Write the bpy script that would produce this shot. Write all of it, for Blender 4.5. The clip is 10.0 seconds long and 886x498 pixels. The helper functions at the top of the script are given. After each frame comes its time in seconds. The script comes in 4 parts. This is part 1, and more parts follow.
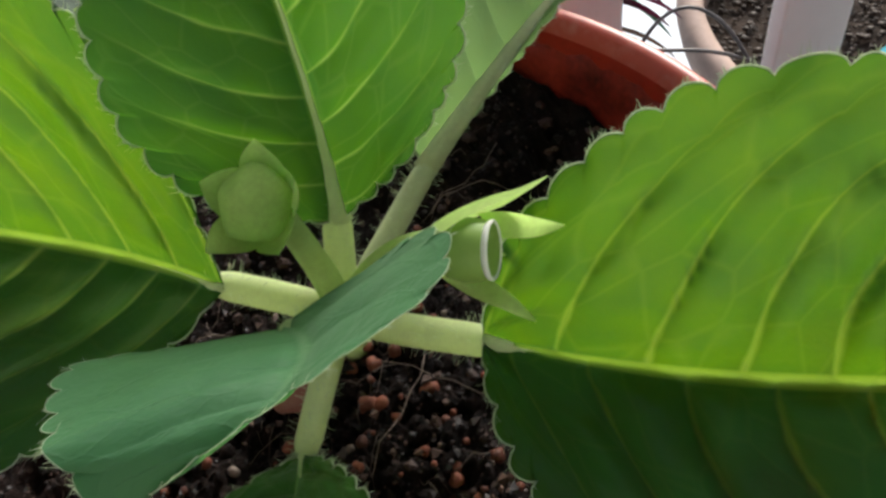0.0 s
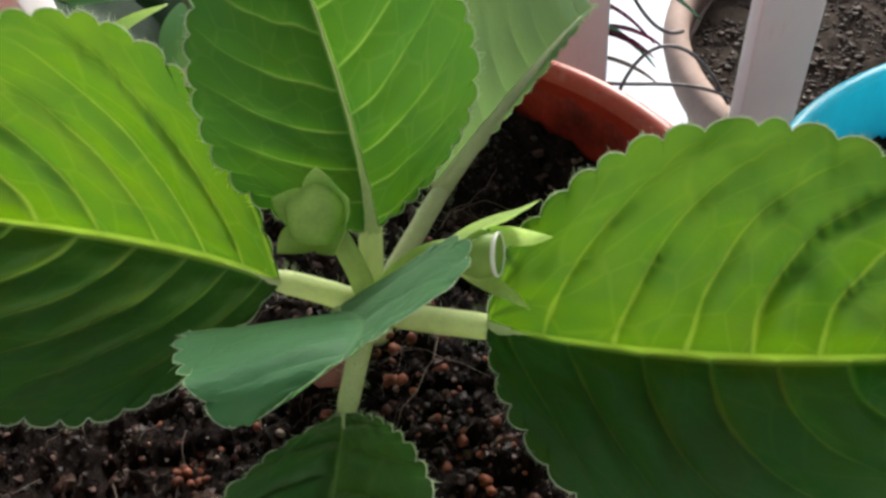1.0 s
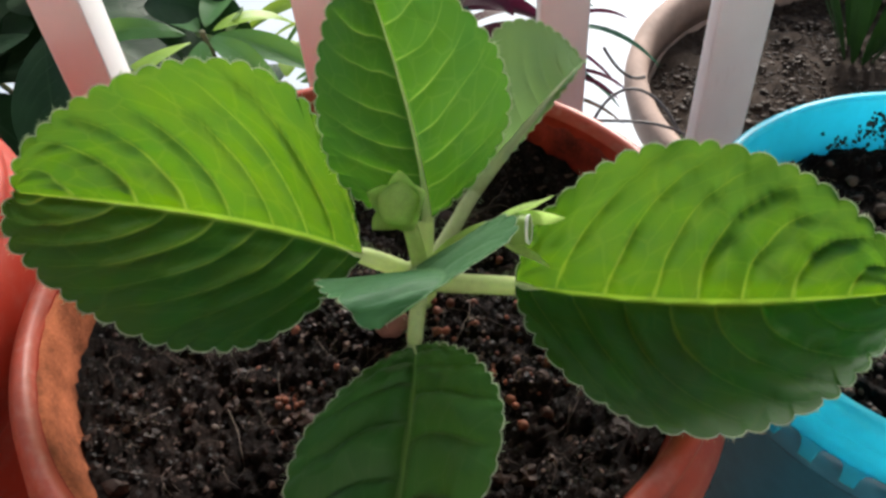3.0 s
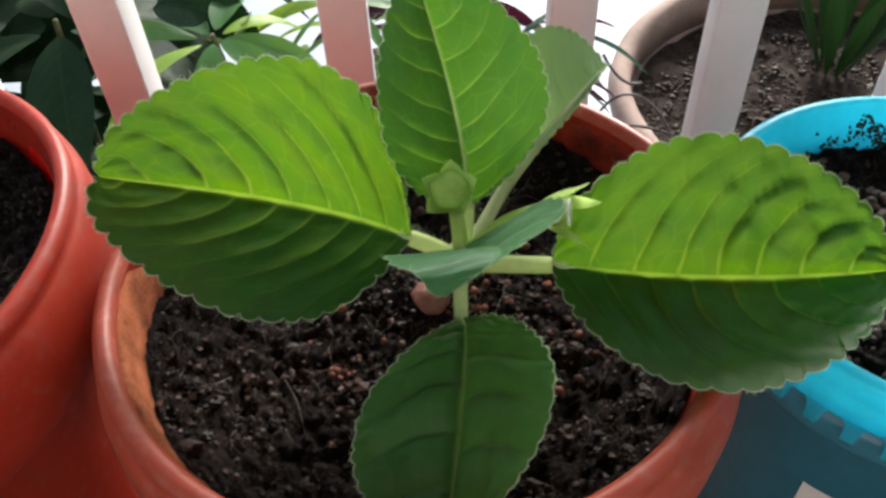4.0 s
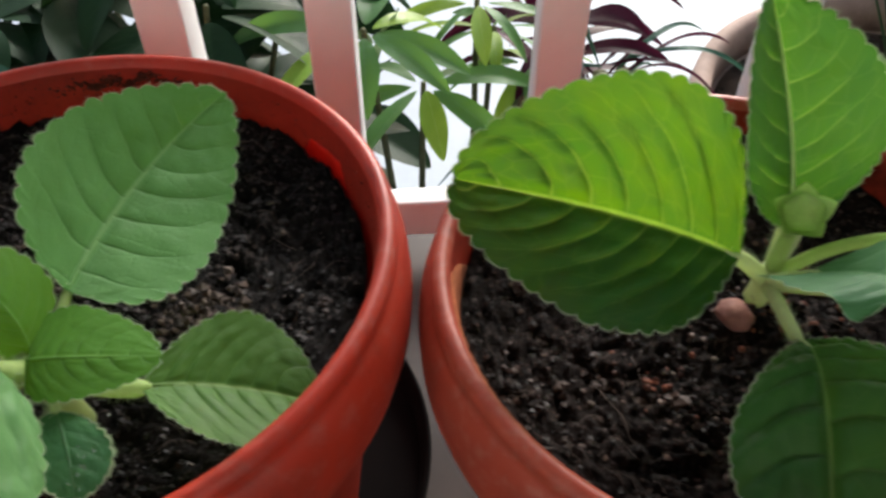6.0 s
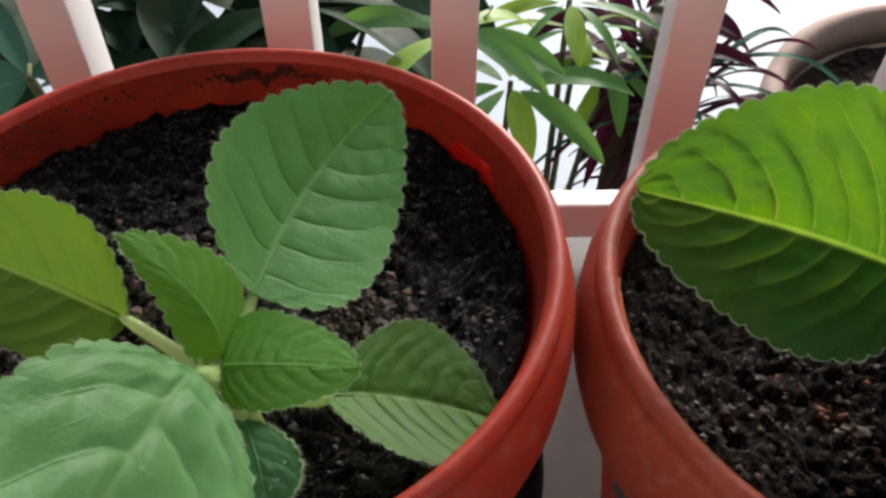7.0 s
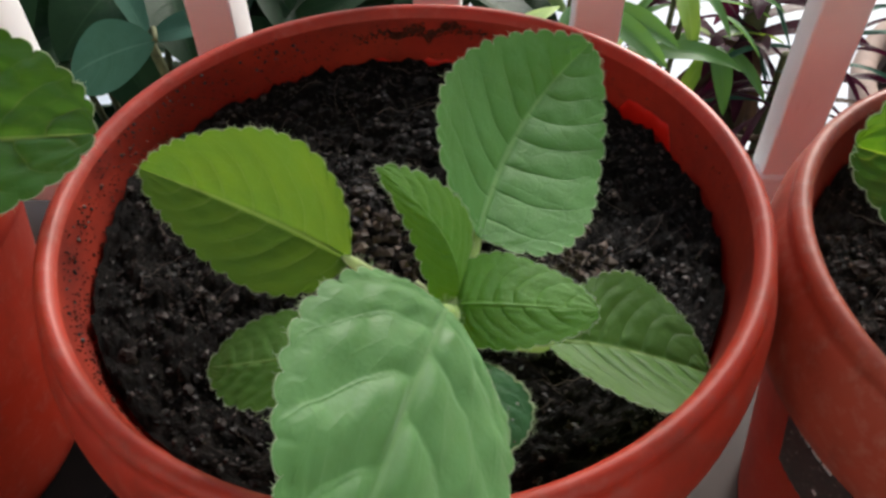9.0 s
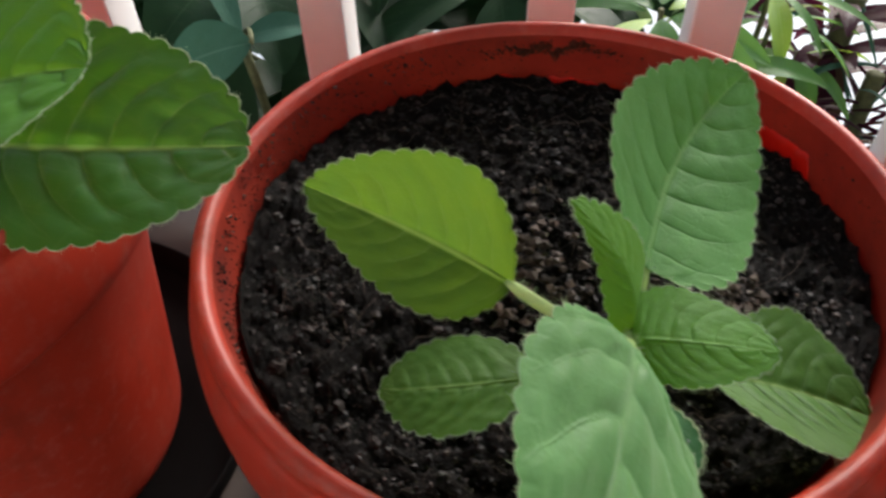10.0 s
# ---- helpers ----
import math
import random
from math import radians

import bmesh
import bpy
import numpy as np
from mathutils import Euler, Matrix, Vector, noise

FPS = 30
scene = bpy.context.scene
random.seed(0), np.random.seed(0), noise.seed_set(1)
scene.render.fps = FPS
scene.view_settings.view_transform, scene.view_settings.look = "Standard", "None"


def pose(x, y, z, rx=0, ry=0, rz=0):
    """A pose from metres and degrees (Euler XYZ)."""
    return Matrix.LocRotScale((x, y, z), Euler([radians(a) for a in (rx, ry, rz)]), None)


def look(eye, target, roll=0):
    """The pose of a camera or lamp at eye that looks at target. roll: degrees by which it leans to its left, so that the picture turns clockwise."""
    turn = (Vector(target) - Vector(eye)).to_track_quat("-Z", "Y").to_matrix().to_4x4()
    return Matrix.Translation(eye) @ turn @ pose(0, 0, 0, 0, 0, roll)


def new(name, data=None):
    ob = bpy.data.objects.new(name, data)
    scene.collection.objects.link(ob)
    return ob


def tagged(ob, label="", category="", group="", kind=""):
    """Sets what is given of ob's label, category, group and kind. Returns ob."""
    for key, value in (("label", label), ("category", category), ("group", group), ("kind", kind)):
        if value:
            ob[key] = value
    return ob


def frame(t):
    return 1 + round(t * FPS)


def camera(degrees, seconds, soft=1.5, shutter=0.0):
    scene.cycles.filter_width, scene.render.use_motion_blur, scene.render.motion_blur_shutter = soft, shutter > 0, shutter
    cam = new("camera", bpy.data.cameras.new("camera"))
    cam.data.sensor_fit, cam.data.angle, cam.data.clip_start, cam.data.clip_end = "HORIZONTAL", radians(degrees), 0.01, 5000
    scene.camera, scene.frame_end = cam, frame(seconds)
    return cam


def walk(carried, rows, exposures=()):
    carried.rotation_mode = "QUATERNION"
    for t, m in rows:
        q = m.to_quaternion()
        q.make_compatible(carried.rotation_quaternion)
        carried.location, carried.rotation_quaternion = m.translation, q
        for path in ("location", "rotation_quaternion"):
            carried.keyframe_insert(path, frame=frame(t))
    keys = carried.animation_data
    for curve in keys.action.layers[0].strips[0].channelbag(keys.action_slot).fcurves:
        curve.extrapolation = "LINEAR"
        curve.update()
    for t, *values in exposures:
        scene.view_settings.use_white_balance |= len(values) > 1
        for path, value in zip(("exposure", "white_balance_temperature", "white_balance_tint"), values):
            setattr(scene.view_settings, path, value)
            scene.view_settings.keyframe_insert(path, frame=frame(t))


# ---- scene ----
cam = camera(58.6, 10.0, 2.8, 0.4)
PATH = [
    (0.0, 0.0000, 0.0000, 0.2946, 40.90, 7.67, -2.52),
    (0.5, -0.0030, -0.0084, 0.3020, 41.47, 7.00, -2.33),
    (1.0, -0.0031, -0.0254, 0.3209, 42.13, 6.25, -2.20),
    (1.5, -0.0039, -0.0408, 0.3297, 43.55, 6.00, -2.12),
    (2.0, -0.0149, -0.0520, 0.3450, 43.09, 4.57, -3.41),
    (2.5, -0.0185, -0.0666, 0.3551, 43.84, 4.36, -3.43),
    (4.0, -0.0480, -0.1032, 0.3758, 44.98, 2.28, -4.92),
    (4.5, -0.0645, -0.1074, 0.3812, 45.29, 1.78, -5.17),
    (5.0, -0.0954, -0.1099, 0.3859, 45.56, 0.64, -5.02),
    (5.5, -0.1252, -0.1073, 0.3877, 45.61, 0.70, -3.45),
    (6.0, -0.1588, -0.0946, 0.3826, 44.86, -0.02, -2.47),
    (6.2, -0.1745, -0.0890, 0.3818, 44.66, -0.55, -1.75),
    (7.5, -0.2135, -0.0832, 0.3752, 44.48, 0.85, 1.57),
    (8.0, -0.2291, -0.0842, 0.3721, 43.82, 1.20, 2.30),
    (8.5, -0.2425, -0.0873, 0.3723, 43.50, 1.18, 2.91),
    (9.0, -0.2534, -0.0921, 0.3707, 43.47, 1.06, 4.01),
    (9.5, -0.2688, -0.0923, 0.3724, 43.19, 1.02, 5.45),
    (10.0, -0.2897, -0.0898, 0.3761, 43.45, 1.16, 7.43),
]
walk(cam, [(t, pose(*row)) for t, *row in PATH], [(0.0, 0.36), (2.5, 0.40), (4.0, 0.44), (5.5, 0.36), (7.5, 0.10), (9.0, 0.20), (10.0, 0.32)])

# ---- world, sun, exposure ----
world = bpy.data.worlds.new("sky")
scene.world = world
world.use_nodes = True
wn = world.node_tree.nodes
sky = wn.new("ShaderNodeTexSky")
sky.sky_type = "NISHITA"
sky.sun_disc = False
sky.sun_elevation = radians(27)
sky.sun_rotation = radians(20)
sky.air_density, sky.dust_density, sky.ozone_density = 1.0, 3.0, 1.0
wn["Background"].inputs["Strength"].default_value = 0.14
world.node_tree.links.new(sky.outputs[0], wn["Background"].inputs["Color"])

sun = new("sun", bpy.data.lights.new("sun", "SUN"))
sun.data.energy, sun.data.angle, sun.data.color = 4.5, radians(20), (1.0, 0.97, 0.94)
sun.matrix_world = look((0.62, 1.75, 0.92), (0, 0, 0))


# ---- small helpers ----
def link_mesh(name, bm, material, smooth=True):
    me = bpy.data.meshes.new(name)
    bm.to_mesh(me)
    bm.free()
    for p in me.polygons:
        p.use_smooth = smooth
    mats = material if isinstance(material, (list, tuple)) else [material]
    for m in mats:
        me.materials.append(m)
    return new(name, me)


def part(name, bm, material, parent, label="", smooth=True):
    ob = link_mesh(name, bm, material, smooth)
    ob.parent = parent
    if label:
        tagged(ob, label)
    return ob


def thing(name, at, label, category, group="", kind=""):
    ob = new(name)
    ob.empty_display_size = 0.02
    ob.location = at
    tagged(ob, label, category, group, kind)
    return ob


def box(bm, x0, x1, y0, y1, z0, z1, bevel=0.0, segments=2):
    vs = [bm.verts.new(p) for p in ((x0, y0, z0), (x1, y0, z0), (x1, y1, z0), (x0, y1, z0), (x0, y0, z1), (x1, y0, z1), (x1, y1, z1), (x0, y1, z1))]
    fs = [bm.faces.new([vs[i] for i in f]) for f in ((3, 2, 1, 0), (4, 5, 6, 7), (0, 1, 5, 4), (1, 2, 6, 5), (2, 3, 7, 6), (3, 0, 4, 7))]
    if bevel:
        es = list({e for f in fs for e in f.edges})
        bmesh.ops.bevel(bm, geom=es, offset=bevel, segments=segments, affect="EDGES", profile=0.6)
    return bm


def lathe(bm, profile, steps=96, wobble=0.0, closed=True):
    rings = []
    for r, z in profile:
        ring = []
        for i in range(steps):
            a = 2 * math.pi * i / steps
            k = 1 + wobble * math.sin(2 * a + 0.7)
            ring.append(bm.verts.new((r * k * math.cos(a), r * k * math.sin(a), z)))
        rings.append(ring)
    for a, b in zip(rings, rings[1:]):
        for i in range(steps):
            j = (i + 1) % steps
            bm.faces.new((a[i], a[j], b[j], b[i]))
    return bm


def tube(bm, pts, radii, sides=8, cap=True):
    """A tube along points, with a radius at each."""
    pts = [Vector(p) for p in pts]
    rings, ref = [], None
    for i, p in enumerate(pts):
        d = (pts[min(i + 1, len(pts) - 1)] - pts[max(i - 1, 0)]).normalized()
        if ref is None:
            ref = d.orthogonal().normalized()
        ref = (ref - d * ref.dot(d)).normalized()
        side = d.cross(ref)
        r = radii[i] if hasattr(radii, "__len__") else radii
        rings.append([bm.verts.new(p + (ref * math.cos(2 * math.pi * k / sides) + side * math.sin(2 * math.pi * k / sides)) * r) for k in range(sides)])
    for a, b in zip(rings, rings[1:]):
        for k in range(sides):
            bm.faces.new((a[k], a[(k + 1) % sides], b[(k + 1) % sides], b[k]))
    if cap:
        bm.faces.new(rings[0][::-1])
        bm.faces.new(rings[-1])
    return bm


def bezier(points, n=12):
    """Points of a smooth curve through two ends, drawn by the points between them."""
    pts = [Vector(p) for p in points]
    out = []
    for i in range(n + 1):
        t, row = i / n, pts
        while len(row) > 1:
            row = [a.lerp(b, t) for a, b in zip(row, row[1:])]
        out.append(row[0].copy())
    return out


# ---- materials ----
class Nodes:
    """A short way to write a node material."""

    def __init__(self, name):
        self.mat = bpy.data.materials.new(name)
        self.mat.use_nodes = True
        self.tree = self.mat.node_tree
        self.bsdf = self.tree.nodes["Principled BSDF"]
        self.out = self.tree.nodes["Material Output"]

    def node(self, kind, **values):
        n = self.tree.nodes.new(kind)
        for key, value in values.items():
            if key == "operation":
                n.operation = value
            elif key == "data_type":
                n.data_type = value
            elif key == "feature":
                n.feature = value
            elif key == "blend_type":
                n.blend_type = value
        return n

    def link(self, a, b):
        if isinstance(b, tuple):
            b = b[0].inputs[b[1]]
        if isinstance(a, (int, float)):
            b.default_value = a
        elif isinstance(a, (tuple, list)):
            b.default_value = (*a, 1.0) if len(a) == 3 and len(b.default_value) == 4 else a
        else:
            self.tree.links.new(a, b)

    def math(self, op, a, b=0.0, c=0.0, clamp=False):
        n = self.node("ShaderNodeMath", operation=op)
        n.use_clamp = clamp
        for i, v in enumerate((a, b, c)):
            self.link(v, n.inputs[i])
        return n.outputs[0]

    def mix(self, f, a, b, how="MIX"):
        n = self.node("ShaderNodeMix", data_type="RGBA", blend_type=how)
        self.link(f, n.inputs[0])
        self.link(a, n.inputs[6])
        self.link(b, n.inputs[7])
        return n.outputs[2]

    def coords(self, which="Object"):
        return self.node("ShaderNodeTexCoord").outputs[which]

    def uv(self, name):
        n = self.node("ShaderNodeUVMap")
        n.uv_map = name
        return n.outputs[0]

    def split(self, v):
        n = self.node("ShaderNodeSeparateXYZ")
        self.link(v, n.inputs[0])
        return n.outputs[0], n.outputs[1], n.outputs[2]

    def scaled(self, v, s):
        n = self.node("ShaderNodeMapping")
        self.link(v, n.inputs["Vector"])
        n.inputs["Scale"].default_value = s if isinstance(s, tuple) else (s, s, s)
        return n.outputs[0]

    def noise(self, v, scale, detail=4.0, rough=0.55):
        n = self.node("ShaderNodeTexNoise")
        self.link(v, n.inputs["Vector"])
        n.inputs["Scale"].default_value, n.inputs["Detail"].default_value, n.inputs["Roughness"].default_value = scale, detail, rough
        return n.outputs["Fac"]

    def voronoi(self, v, scale, feature="F1"):
        n = self.node("ShaderNodeTexVoronoi", feature=feature)
        self.link(v, n.inputs["Vector"])
        n.inputs["Scale"].default_value = scale
        return n.outputs["Distance"]

    def ramp(self, f, *stops):
        n = self.node("ShaderNodeValToRGB")
        e = n.color_ramp.elements
        while len(e) < len(stops):
            e.new(0.5)
        for s, (at, col) in zip(e, stops):
            s.position = at
            s.color = (*col, 1.0) if hasattr(col, "__len__") else (col, col, col, 1.0)
        self.link(f, n.inputs[0])
        return n.outputs[0]

    def bump(self, height, strength=0.3, distance=0.001, before=None):
        n = self.node("ShaderNodeBump")
        self.link(height, n.inputs["Height"])
        n.inputs["Strength"].default_value, n.inputs["Distance"].default_value = strength, distance
        if before is not None:
            self.link(before, n.inputs["Normal"])
        return n.outputs[0]

    def random(self):
        return self.node("ShaderNodeObjectInfo").outputs["Random"]

    def island(self):
        return self.node("ShaderNodeNewGeometry").outputs["Random Per Island"]

    def set(self, **values):
        for key, v in values.items():
            self.link(v, self.bsdf.inputs[key.replace("_", " ")])
        return self

    def translucent(self, colour, amount, normal=None):
        """Lets part of the light through to the other side."""
        t = self.node("ShaderNodeBsdfTranslucent")
        self.link(colour, t.inputs["Color"])
        if normal is not None:
            self.link(normal, t.inputs["Normal"])
        m = self.node("ShaderNodeMixShader")
        self.link(amount, m.inputs[0])
        self.link(self.bsdf.outputs[0], m.inputs[1])
        self.link(t.outputs[0], m.inputs[2])
        self.link(m.outputs[0], self.out.inputs["Surface"])
        return self


def leaf_material(name, dark, light, glow, vein, through_it=0.5, rough=0.55, sheen=0.25, lines=1.0, spec=0.45, ribs=1.0):
    n = Nodes(name)
    u, v, _ = n.split(n.uv("veins"))
    flat = n.uv("metric")
    av = n.math("ABSOLUTE", v)
    near = n.math("PINGPONG", u, 0.5)
    wob = n.math("MULTIPLY", n.math("SUBTRACT", n.noise(flat, 120, 2), 0.5), 0.10)
    near = n.math("ABSOLUTE", n.math("ADD", near, wob))
    side = n.math("SUBTRACT", 1.0, n.math("DIVIDE", near, n.math("SUBTRACT", 0.060, n.math("MULTIPLY", av, 0.034))), clamp=True)
    side = n.math("MULTIPLY", side, n.math("SUBTRACT", 1.0, n.math("POWER", av, 3.0), clamp=True))
    rib = n.math("SUBTRACT", 1.0, n.math("DIVIDE", av, 0.034), clamp=True)
    rib = n.math("MULTIPLY", n.math("POWER", rib, 0.5), ribs)
    cells = n.voronoi(n.scaled(n.uv("veins"), (1.0, 2.9, 1.0)), 1.35, "DISTANCE_TO_EDGE")
    net = n.math("SUBTRACT", 1.0, n.math("DIVIDE", cells, 0.055), clamp=True)
    fine = n.voronoi(flat, 600, "DISTANCE_TO_EDGE")
    mottled = n.noise(flat, 60, 5, 0.6)
    colour = n.mix(n.ramp(mottled, (0.3, 0.0), (0.72, 1.0)), dark, light)
    mask = n.math("MAXIMUM", rib, n.math("MULTIPLY", side, 0.62 * lines))
    mask = n.math("MAXIMUM", mask, n.math("MULTIPLY", net, 0.13 * min(lines, 1.0)))
    colour = n.mix(n.math("MAXIMUM", n.math("MULTIPLY", rib, 0.5), n.math("MULTIPLY", mask, 0.12)), colour, vein)
    speck = n.ramp(n.voronoi(flat, 95), (0.035, 1.0), (0.06, 0.0))
    colour = n.mix(n.math("MULTIPLY", speck, 0.25), colour, (0.03, 0.035, 0.01))
    height = n.math("SUBTRACT", n.math("MULTIPLY", fine, 0.5), n.math("ADD", n.math("MULTIPLY", side, 0.9), n.math("MULTIPLY", net, 0.25)))
    normal = n.bump(height, 0.5, 0.0005)
    normal = n.bump(n.noise(flat, 2200, 2), 0.15, 0.0002, normal)
    n.set(Base_Color=colour, Roughness=n.math("ADD", rough - 0.1, n.math("MULTIPLY", mottled, 0.22)), Normal=normal, Specular_IOR_Level=spec, Sheen_Weight=sheen, Sheen_Roughness=0.5, Sheen_Tint=(0.8, 1.0, 0.8))
    lit = n.mix(n.math("MULTIPLY", mask, 0.85), n.mix(n.ramp(mottled, (0.3, 0.0), (0.72, 0.6)), glow, light), vein)
    n.translucent(lit, through_it)
    return n.mat


def plain(name, colour, rough=0.5, spec=0.4, spread=0.12, scale=40.0, bump=0.15, size=0.0006, through_it=0.0):
    """A plain surface with a little unevenness at two scales."""
    n = Nodes(name)
    co = n.coords()
    big, small = n.noise(co, scale, 4), n.noise(co, scale * 9, 3)
    k = n.math("ADD", n.math("MULTIPLY", big, 0.7), n.math("MULTIPLY", small, 0.3))
    lo = tuple(max(0.0, c * (1 - spread * 2)) for c in colour)
    hi = tuple(min(1.0, c * (1 + spread)) for c in colour)
    c = n.mix(n.ramp(k, (0.3, 0.0), (0.7, 1.0)), lo, hi)
    n.set(Base_Color=c, Roughness=n.math("ADD", rough - 0.08, n.math("MULTIPLY", small, 0.16)), Specular_IOR_Level=spec, Normal=n.bump(k, bump, size))
    if through_it:
        n.translucent(c, through_it)
    return n.mat


GREEN = leaf_material("leaf_green", (0.012, 0.090, 0.010), (0.024, 0.150, 0.014), (0.172, 0.360, 0.001), (0.42, 0.64, 0.06), 0.43, rough=0.45, sheen=0.04, lines=1.2, spec=0.40)
DEEP = leaf_material("leaf_deep_green", (0.018, 0.110, 0.016), (0.034, 0.165, 0.022), (0.135, 0.37, 0.004), (0.42, 0.66, 0.13), 0.42, rough=0.44, sheen=0.10, lines=1.35)
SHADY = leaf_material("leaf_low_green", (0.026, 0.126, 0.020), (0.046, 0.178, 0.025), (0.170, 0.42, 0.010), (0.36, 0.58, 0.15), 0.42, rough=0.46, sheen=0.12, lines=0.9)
YOUNG = leaf_material("leaf_young_green", (0.055, 0.190, 0.020), (0.090, 0.270, 0.030), (0.30, 0.56, 0.010), (0.28, 0.52, 0.12), 0.42, lines=0.6, sheen=0.05, ribs=0.8, spec=0.28)
OLIVE = leaf_material("leaf_yellow_green", (0.055, 0.165, 0.018), (0.082, 0.215, 0.026), (0.24, 0.41, 0.015), (0.34, 0.50, 0.12), 0.45, lines=0.75, sheen=0.08, ribs=0.8, spec=0.35)
GREYGREEN = leaf_material("leaf_grey_green", (0.040, 0.175, 0.062), (0.070, 0.235, 0.088), (0.12, 0.36, 0.05), (0.24, 0.44, 0.20), 0.4, lines=0.3, sheen=0.25, ribs=0.6)
PALE = leaf_material("leaf_pale_velvet", (0.075, 0.222, 0.057), (0.117, 0.305, 0.094), (0.19, 0.44, 0.05), (0.26, 0.46, 0.18), 0.36, rough=0.52, lines=0.45, sheen=0.32, ribs=0.6, spec=0.38)
SOFT = leaf_material("leaf_soft_green", (0.061, 0.204, 0.040), (0.100, 0.290, 0.068), (0.17, 0.42, 0.04), (0.28, 0.50, 0.17), 0.36, lines=0.6, sheen=0.07, ribs=0.7, spec=0.25)
SILVER = leaf_material("leaf_silver_green", (0.14, 0.30, 0.105), (0.20, 0.38, 0.150), (0.36, 0.60, 0.17), (0.34, 0.52, 0.26), 0.5, lines=0.4, sheen=0.25, ribs=0.6, spec=0.35)
STALK = plain("stalk", (0.72, 0.84, 0.44), 0.5, 0.3, 0.08, 120, 0.25, 0.0004, 0.5)
STALK_GREEN = plain("stalk_green", (0.52, 0.70, 0.26), 0.5, 0.3, 0.1, 120, 0.25, 0.0004, 0.55)
STALK_PALE = plain("stalk_pale", (0.58, 0.65, 0.38), 0.55, 0.3, 0.1, 120, 0.25, 0.0004, 0.25)
FUZZ = plain("leaf_hair", (0.66, 0.78, 0.54), 0.7, 0.2, 0.1, 300, 0.0, 0.0002, 0.55)
BUD = plain("bud_green", (0.56, 0.78, 0.24), 0.55, 0.3, 0.12, 140, 0.3, 0.0005, 0.58)
PETAL = plain("white_petal", (0.82, 0.85, 0.78), 0.5, 0.3, 0.05, 200, 0.1, 0.0002, 0.3)
BUD_WHITE = plain("bud_pale_green", (0.24, 0.40, 0.085), 0.5, 0.3, 0.06, 140, 0.1, 0.0003, 0.3)


def pot_material(name, deep, pale, dusty, dust_amount, lets_through):
    n = Nodes(name)
    co = n.coords()
    dust = n.noise(co, 14, 6, 0.62)
    fine = n.noise(co, 160, 4, 0.6)
    c = n.mix(n.ramp(dust, (0.35, 0.0), (0.75, 1.0)), deep, pale)
    c = n.mix(n.ramp(fine, (0.50, 0.0), (0.74, dust_amount)), c, dusty)
    stain = n.noise(n.scaled(co, (1.0, 1.0, 0.55)), 42, 7, 0.68)
    c = n.mix(n.ramp(stain, (0.52, 0.0), (0.70, 0.55)), c, (0.16, 0.024, 0.012))
    speck = n.ramp(n.voronoi(co, 70), (0.028, 1.0), (0.05, 0.0))
    c = n.mix(n.math("MULTIPLY", speck, 0.6), c, (0.16, 0.03, 0.015))
    n.set(Base_Color=c, Roughness=n.math("ADD", 0.34, n.math("MULTIPLY", dust, 0.24)), Specular_IOR_Level=0.5, Normal=n.bump(fine, 0.12, 0.0005))
    n.translucent((0.70, 0.03, 0.008), lets_through)
    return n.mat


POT = pot_material("red_plastic", (0.44, 0.032, 0.013), (0.49, 0.050, 0.026), (0.50, 0.15, 0.115), 0.5, 0.22)
POT_FADED = pot_material("faded_red_plastic", (0.41, 0.060, 0.032), (0.45, 0.088, 0.050), (0.50, 0.19, 0.145), 0.70, 0.12)


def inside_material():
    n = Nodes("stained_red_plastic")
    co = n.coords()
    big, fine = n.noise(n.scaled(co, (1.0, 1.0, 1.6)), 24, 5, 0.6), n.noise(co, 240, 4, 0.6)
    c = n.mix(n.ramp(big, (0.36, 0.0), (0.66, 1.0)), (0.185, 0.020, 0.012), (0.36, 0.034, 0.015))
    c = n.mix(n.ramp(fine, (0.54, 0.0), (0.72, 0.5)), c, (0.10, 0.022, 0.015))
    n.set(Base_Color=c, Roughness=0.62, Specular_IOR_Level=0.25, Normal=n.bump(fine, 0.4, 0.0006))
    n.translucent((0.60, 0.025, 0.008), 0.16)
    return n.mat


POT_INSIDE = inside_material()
# brighter red than the pot: sunlight through the wall, put into the colour
LIT_THROUGH = plain("red_plastic_lit_through", (0.86, 0.014, 0.005), 0.4, 0.4, 0.06, 60, 0.2, 0.0006, 0.30)
CRUST = plain("dry_soil_crust", (0.42, 0.135, 0.065), 0.9, 0.1, 0.4, 90, 0.8, 0.001)


def soil_material(name="potting_soil", warm=(1.0, 1.0, 1.0)):
    def tint(*c):
        return tuple(x * k for x, k in zip(c, warm))

    n = Nodes(name)
    co = n.coords()
    a, b = n.noise(co, 240, 9, 0.75), n.noise(co, 26, 4)
    c = n.mix(n.ramp(a, (0.40, 0.0), (0.68, 1.0)), tint(0.0012, 0.0008, 0.0006), tint(0.011, 0.0064, 0.0045))
    c = n.mix(n.ramp(b, (0.45, 0.0), (0.7, 0.4)), c, tint(0.014, 0.0080, 0.0056))
    bits = n.ramp(n.voronoi(co, 420), (0.10, 1.0), (0.18, 0.0))
    c = n.mix(n.math("MULTIPLY", bits, n.ramp(a, (0.5, 0.0), (0.6, 0.5))), c, (0.13, 0.09, 0.07))
    n.set(Base_Color=c, Roughness=n.math("SUBTRACT", 0.95, n.math("MULTIPLY", a, 0.5)), Specular_IOR_Level=0.14, Normal=n.bump(a, 1.0, 0.004))
    return n.mat


